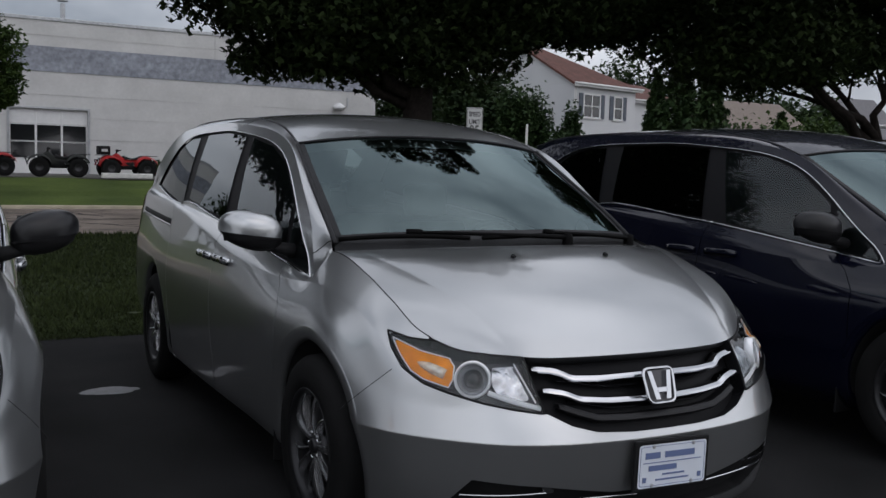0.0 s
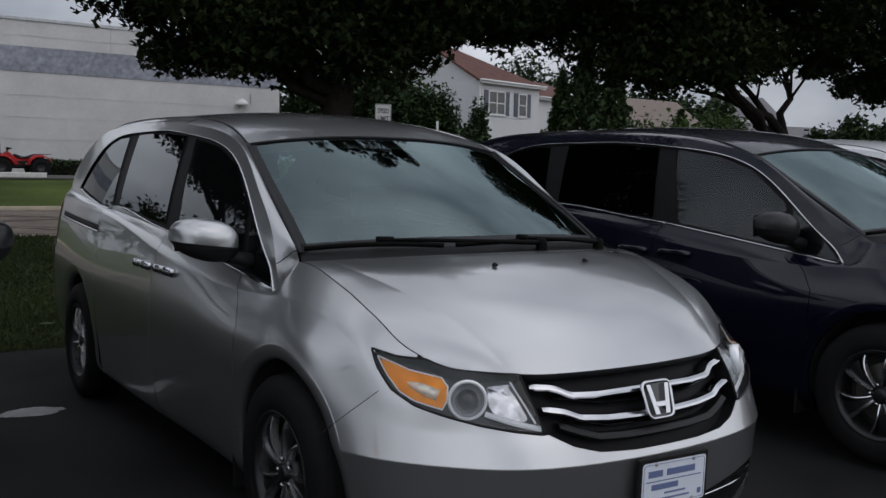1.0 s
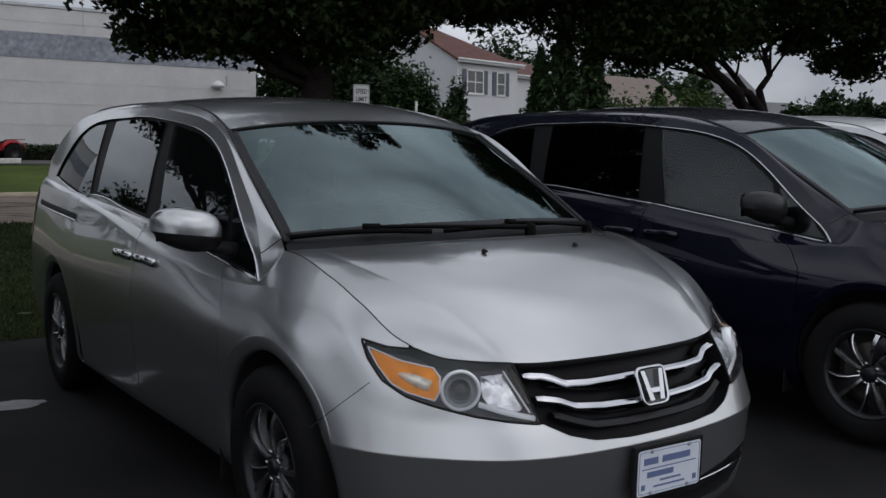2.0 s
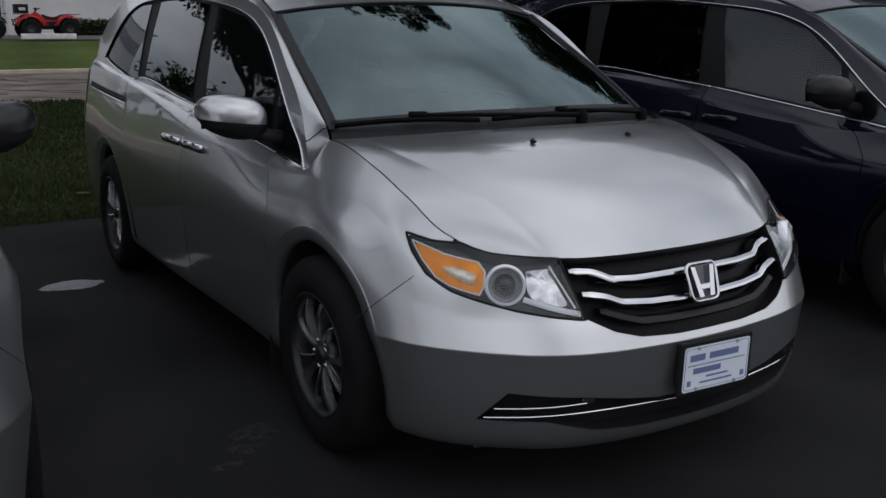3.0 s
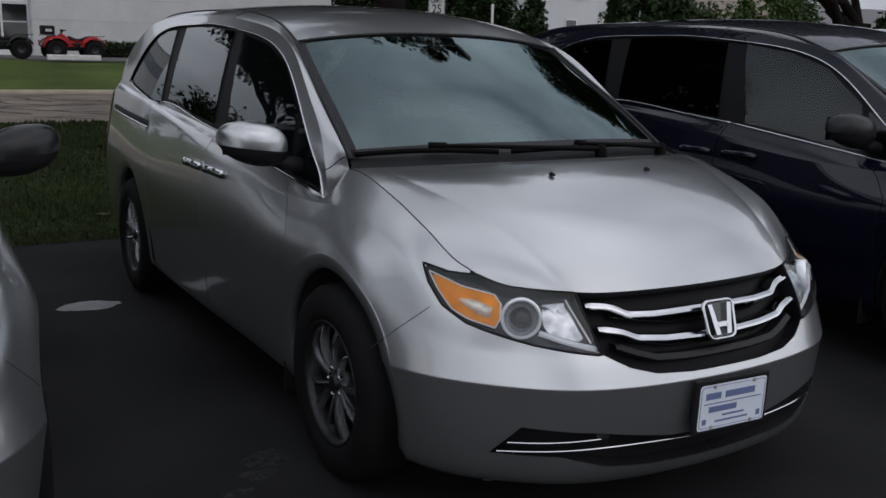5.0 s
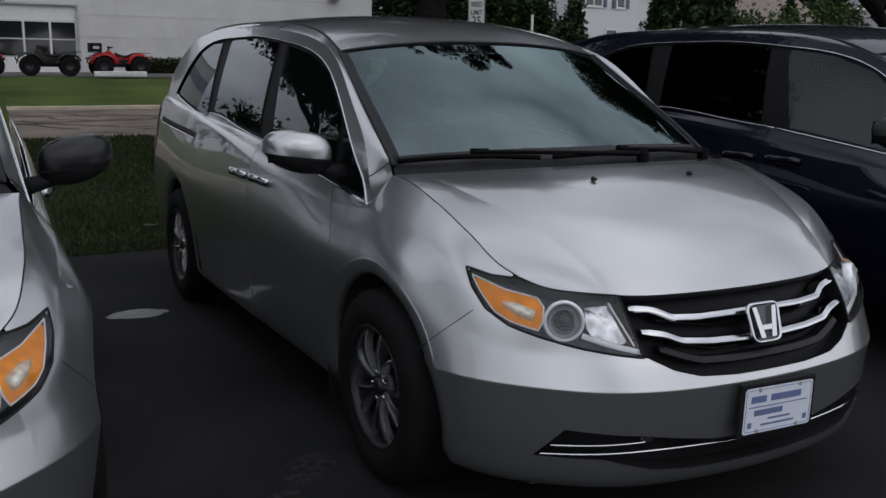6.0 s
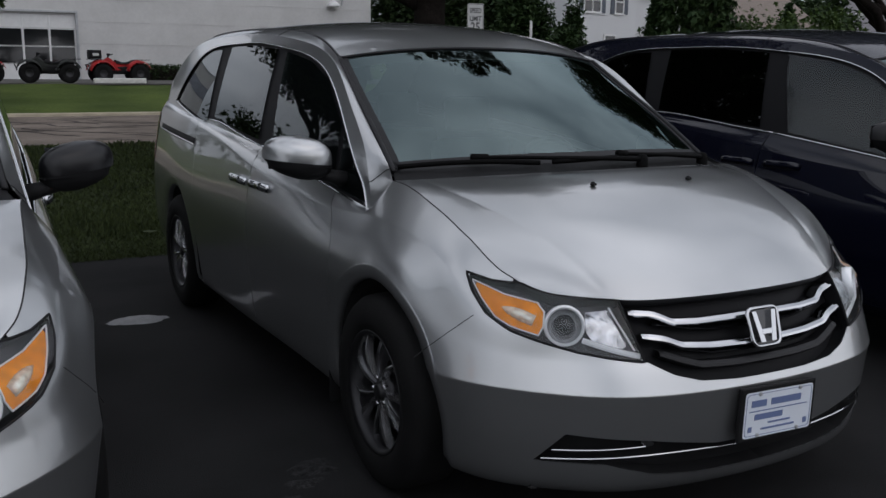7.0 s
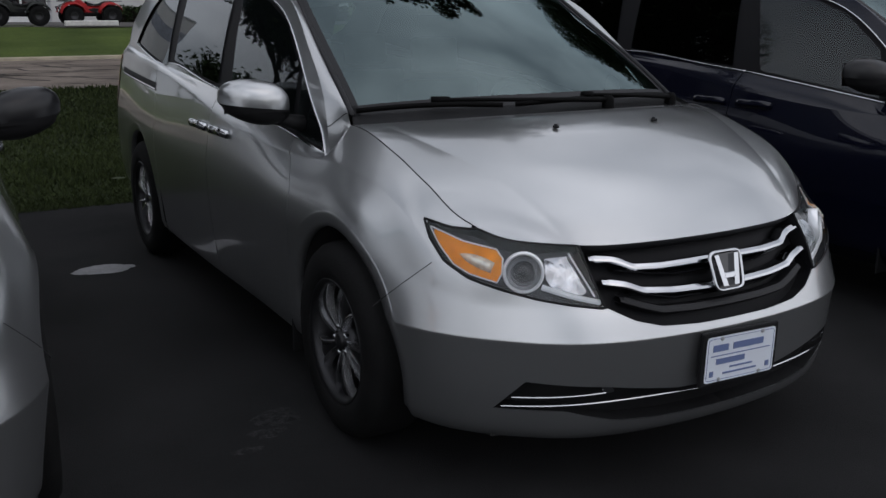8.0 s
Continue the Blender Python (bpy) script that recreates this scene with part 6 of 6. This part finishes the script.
# ---- houses beyond the trees ----
def house(label, corner, turn, length, depth, eave, ridge, ground, wall_mat, roof_mat, windows, hip_right=True):
    """A house with its front along local x from the corner; eave and ridge are heights over the ground."""
    h = new("house", None)
    h.matrix_basis = pose(corner[0], corner[1], ground, 0, 0, turn)
    part("front_wall", box(length, .2, eave, (length / 2, .1, 0)), wall_mat, h)
    for x in (.1, length - .1):
        gable = [(x - .1, 0, 0), (x - .1, depth, 0), (x - .1, depth, eave), (x - .1, depth / 2, ridge - .08), (x - .1, 0, eave)]
        if hip_right and x > 1:
            gable[3] = (x - .1, depth / 2, eave)
        far = [(a + .2, b, c) for a, b, c in gable]
        n = 5
        part("side_wall", (gable + far, [tuple(range(n))[::-1], tuple(range(n, 2 * n))] + [(i, (i + 1) % n, n + (i + 1) % n, n + i) for i in range(n)]), wall_mat, h)
    part("foundation", box(length - .1, depth - .1, .8, (length / 2, depth / 2, -.79)), CONCRETE, h, "concrete foundation")
    part("back_wall", box(length, .2, eave, (length / 2, depth - .1, 0)), wall_mat, h)
    o, t = .30, .14
    rx = length - depth / 2 if hip_right else length + o
    top = [(-o, -o, eave - .05), (length + o, -o, eave - .05), (length + o, depth + o, eave - .05), (-o, depth + o, eave - .05), (-o, depth / 2, ridge), (rx, depth / 2, ridge)]
    low = [(a, b, c - t) for a, b, c in top]
    f = [(0, 1, 5, 4), (2, 3, 4, 5), (1, 2, 5)]
    part("roof", (top + low, f + [tuple(reversed([i + 6 for i in q])) for q in f] + [(0, 6, 7, 1), (1, 7, 8, 2), (2, 8, 9, 3), (3, 9, 10, 4), (4, 10, 6, 0)]), roof_mat, h, "shingled roof")
    part("fascia", box(length + .6, .05, .18, (length / 2, -o - .02, eave - .22)), TRIM_WHITE, h)
    part("gutter", tube([(-o, -o - .09, eave - .06), (length + o, -o - .09, eave - .06)], .07, 8), TRIM_WHITE, h, "", True)
    part("downpipe", tube([(.12, -.28, eave - .1), (.12, -.06, eave - .4), (.12, -.06, .1)], .045, 6), TRIM_WHITE, h, "", True)
    part("corner_board", box(.14, .05, eave, (.06, -.03, 0)), TRIM_WHITE, h)
    for k in range(int(eave / .2)):
        part("siding_board", board_mesh(length - .1, wall_mat), wall_mat, h, "", m=Matrix.Translation((length / 2 + .05, 0, .2 * k)))
        part("siding_board", board_mesh(depth, wall_mat), wall_mat, h, "", m=Matrix.Translation((0, depth / 2, .2 * k)) @ Matrix.Rotation(radians(-90), 4, "Z"))
    for x, z, w, hh, sh in windows:
        wn_ = new("window", None)
        wn_.parent = h
        wn_.matrix_basis = Matrix.Translation((x, -.03, z))
        part("window_frame", frame_mesh(w, hh, .09, .08), TRIM_WHITE, wn_, "white window frame")
        n = 2 if w > 1.1 else 1
        for i in range(n):
            for j in range(2):
                part("pane", box(w / n - .10, .02, hh / 2 - .08, (-w / 2 + (i + .5) * w / n, .0, j * hh / 2 + .03)), DARK_GLASS, wn_)
        for i in range(1, n):
            part("mullion", box(.07, .07, hh, (-w / 2 + i * w / n, -.01, 0)), TRIM_WHITE, wn_)
        part("meeting_rail", box(w, .06, .05, (0, -.01, hh / 2 - .025)), TRIM_WHITE, wn_)
        part("window_sill", box(w + .16, .10, .06, (0, -.03, -.07)), TRIM_WHITE, wn_)
        if sh:
            for sx in (-1, 1):
                s = part("shutter", box(.34, .05, hh + .06, (sx * (w / 2 + .24), -.02, -.03), .01), SHUTTER, wn_, "dark slate shutter")
                for k in range(9):
                    part("louvre", box(.26, .03, .03, (sx * (w / 2 + .24), -.05, .06 + k * (hh - .1) / 9)), SHUTTER, s)
    return tagged(h, label, "house")


def board_mesh(length, mat):
    """A lapped siding board, thicker at its foot."""
    a, b = -length / 2, length / 2
    v = [(a, -.022, 0), (b, -.022, 0), (b, -.004, .205), (a, -.004, .205), (a, .004, 0), (b, .004, 0)]
    return v, [(0, 1, 2, 3), (4, 5, 1, 0)]


def frame_mesh(w, h, t, d):
    out = []
    for sx, x, z, ww, hh in ((0, 0, -t / 2, w + t, t), (0, 0, h - t / 2, w + t, t), (1, -w / 2, 0, t, h), (1, w / 2, 0, t, h)):
        bm = box(ww, d, hh, (x, -.01, z))
        bm.verts.index_update()
        out.append(([tuple(p.co) for p in bm.verts], [tuple(p.index for p in q.verts) for q in bm.faces]))
        bm.free()
    return merged(*out)


ca, cb = polar(36.03, 55), polar(39.42, 59)
turn = math.degrees(math.atan2(cb[1] - ca[1], cb[0] - ca[0]))
house("white sided two-storey house with brown roof and shutters", ca, turn, 5.6, 8.0, 5.7, 8.0, .95, SIDING, SHINGLE,
      [(1.55, 3.75, 1.45, 1.35, True), (3.95, 3.75, .75, 1.35, True), (3.2, 1.0, 1.0, 1.5, False)])
cx, cy = polar(39.5, 60.5)
house("white sided house wing behind spruces", (cx, cy), turn, 5, 7, 5.2, 6.6, .95, SIDING, SHINGLE, [(2.4, 3.2, .9, 1.2, False)], False)
cx, cy = polar(45.6, 62)
house("tan house with brown gable behind shrubs", (cx, cy), turn - 12, 7, 7, 3.1, 5.6, .95, TAN_WALL, TAN_WALL, [(2.0, 1.0, .9, 1.2, False)], False)
cx, cy = polar(51.2, 88)
house("far white house with grey roof and small windows", (cx, cy), turn - 25, 5, 6, 5.0, 7.4, 1.3, SIDING, GREY_ROOF, [(1.3, 3.4, .7, .9, False), (3.4, 3.4, .7, .9, False)], False)
cx, cy = polar(52.6, 84)
house("far low grey-roofed house", (cx, cy), turn - 25, 9, 7, 2.4, 4.6, 1.3, SIDING, GREY_ROOF, [], False)
cx, cy = polar(62.0, 95)
house("far low grey-roofed house", (cx, cy), turn - 30, 12, 8, 2.6, 4.4, 1.3, TAN_WALL, GREY_ROOF, [], False)

# ---- speed sign, marker post ----
sx, sy = polar(30.6, 36.0, -2.33, -3.0)
sign = tagged(new("road_sign", None), "white speed limit sign with black letters on steel post", "road sign")
sign.matrix_basis = pose(sx, sy, 0, 0, 0, -12)
TOPZ, TALL = 3.86, 1.06
part("post", box(.06, .04, TOPZ + .1, (0, .03, -.1), .005), STEEL, sign, "galvanised post")
so = rounded([(-.325, 0), (.325, 0), (.325, TALL), (-.325, TALL)], .04, 5)
n = len(so)
part("sign_sheet", ([(a, -.004, TOPZ - TALL + b) for a, b in so] + [(a, .0, TOPZ - TALL + b) for a, b in so], [tuple(range(n))[::-1], tuple(range(n, 2 * n))] + [(i, (i + 1) % n, n + (i + 1) % n, n + i) for i in range(n)]), SIGN_WHITE, sign, "white sign sheet")
part("sign_border", tube([(a * .93, -.006, TOPZ - TALL / 2 + (b - TALL / 2) * .95) for a, b in so], .010, 4, True), SIGN_BLACK, sign)
for txt, size, zz, wide in (("SPEED", .25, -.34, .68), ("LIMIT", .25, -.63, .78), ("25", .46, -1.0, .85)):
    cu = bpy.data.curves.new("letters", "FONT")
    cu.body, cu.size, cu.align_x, cu.extrude, cu.offset = txt, size, "CENTER", .001, .006
    cu.materials.append(SIGN_BLACK)
    ob = new("letters", cu)
    ob.parent = sign
    ob.matrix_basis = pose(0, -.006, TOPZ + zz, 90, 0, 0) @ Matrix.Diagonal((wide, 1, 1, 1))
mx, my = polar(33.3, 30)
post = tagged(new("marker_post", None), "thin white marker post beside the road", "post")
post.matrix_basis = pose(mx, my, .2)
part("stake", box(.07, .05, 2.75, (0, 0, 0), .01), TRIM_WHITE, post)

repainted(silver_van, pose(6.9, .9, .10, 0, 0, 3.0), "white minivan parked beyond the blue one", {SILVER: WHITE_PAINT})
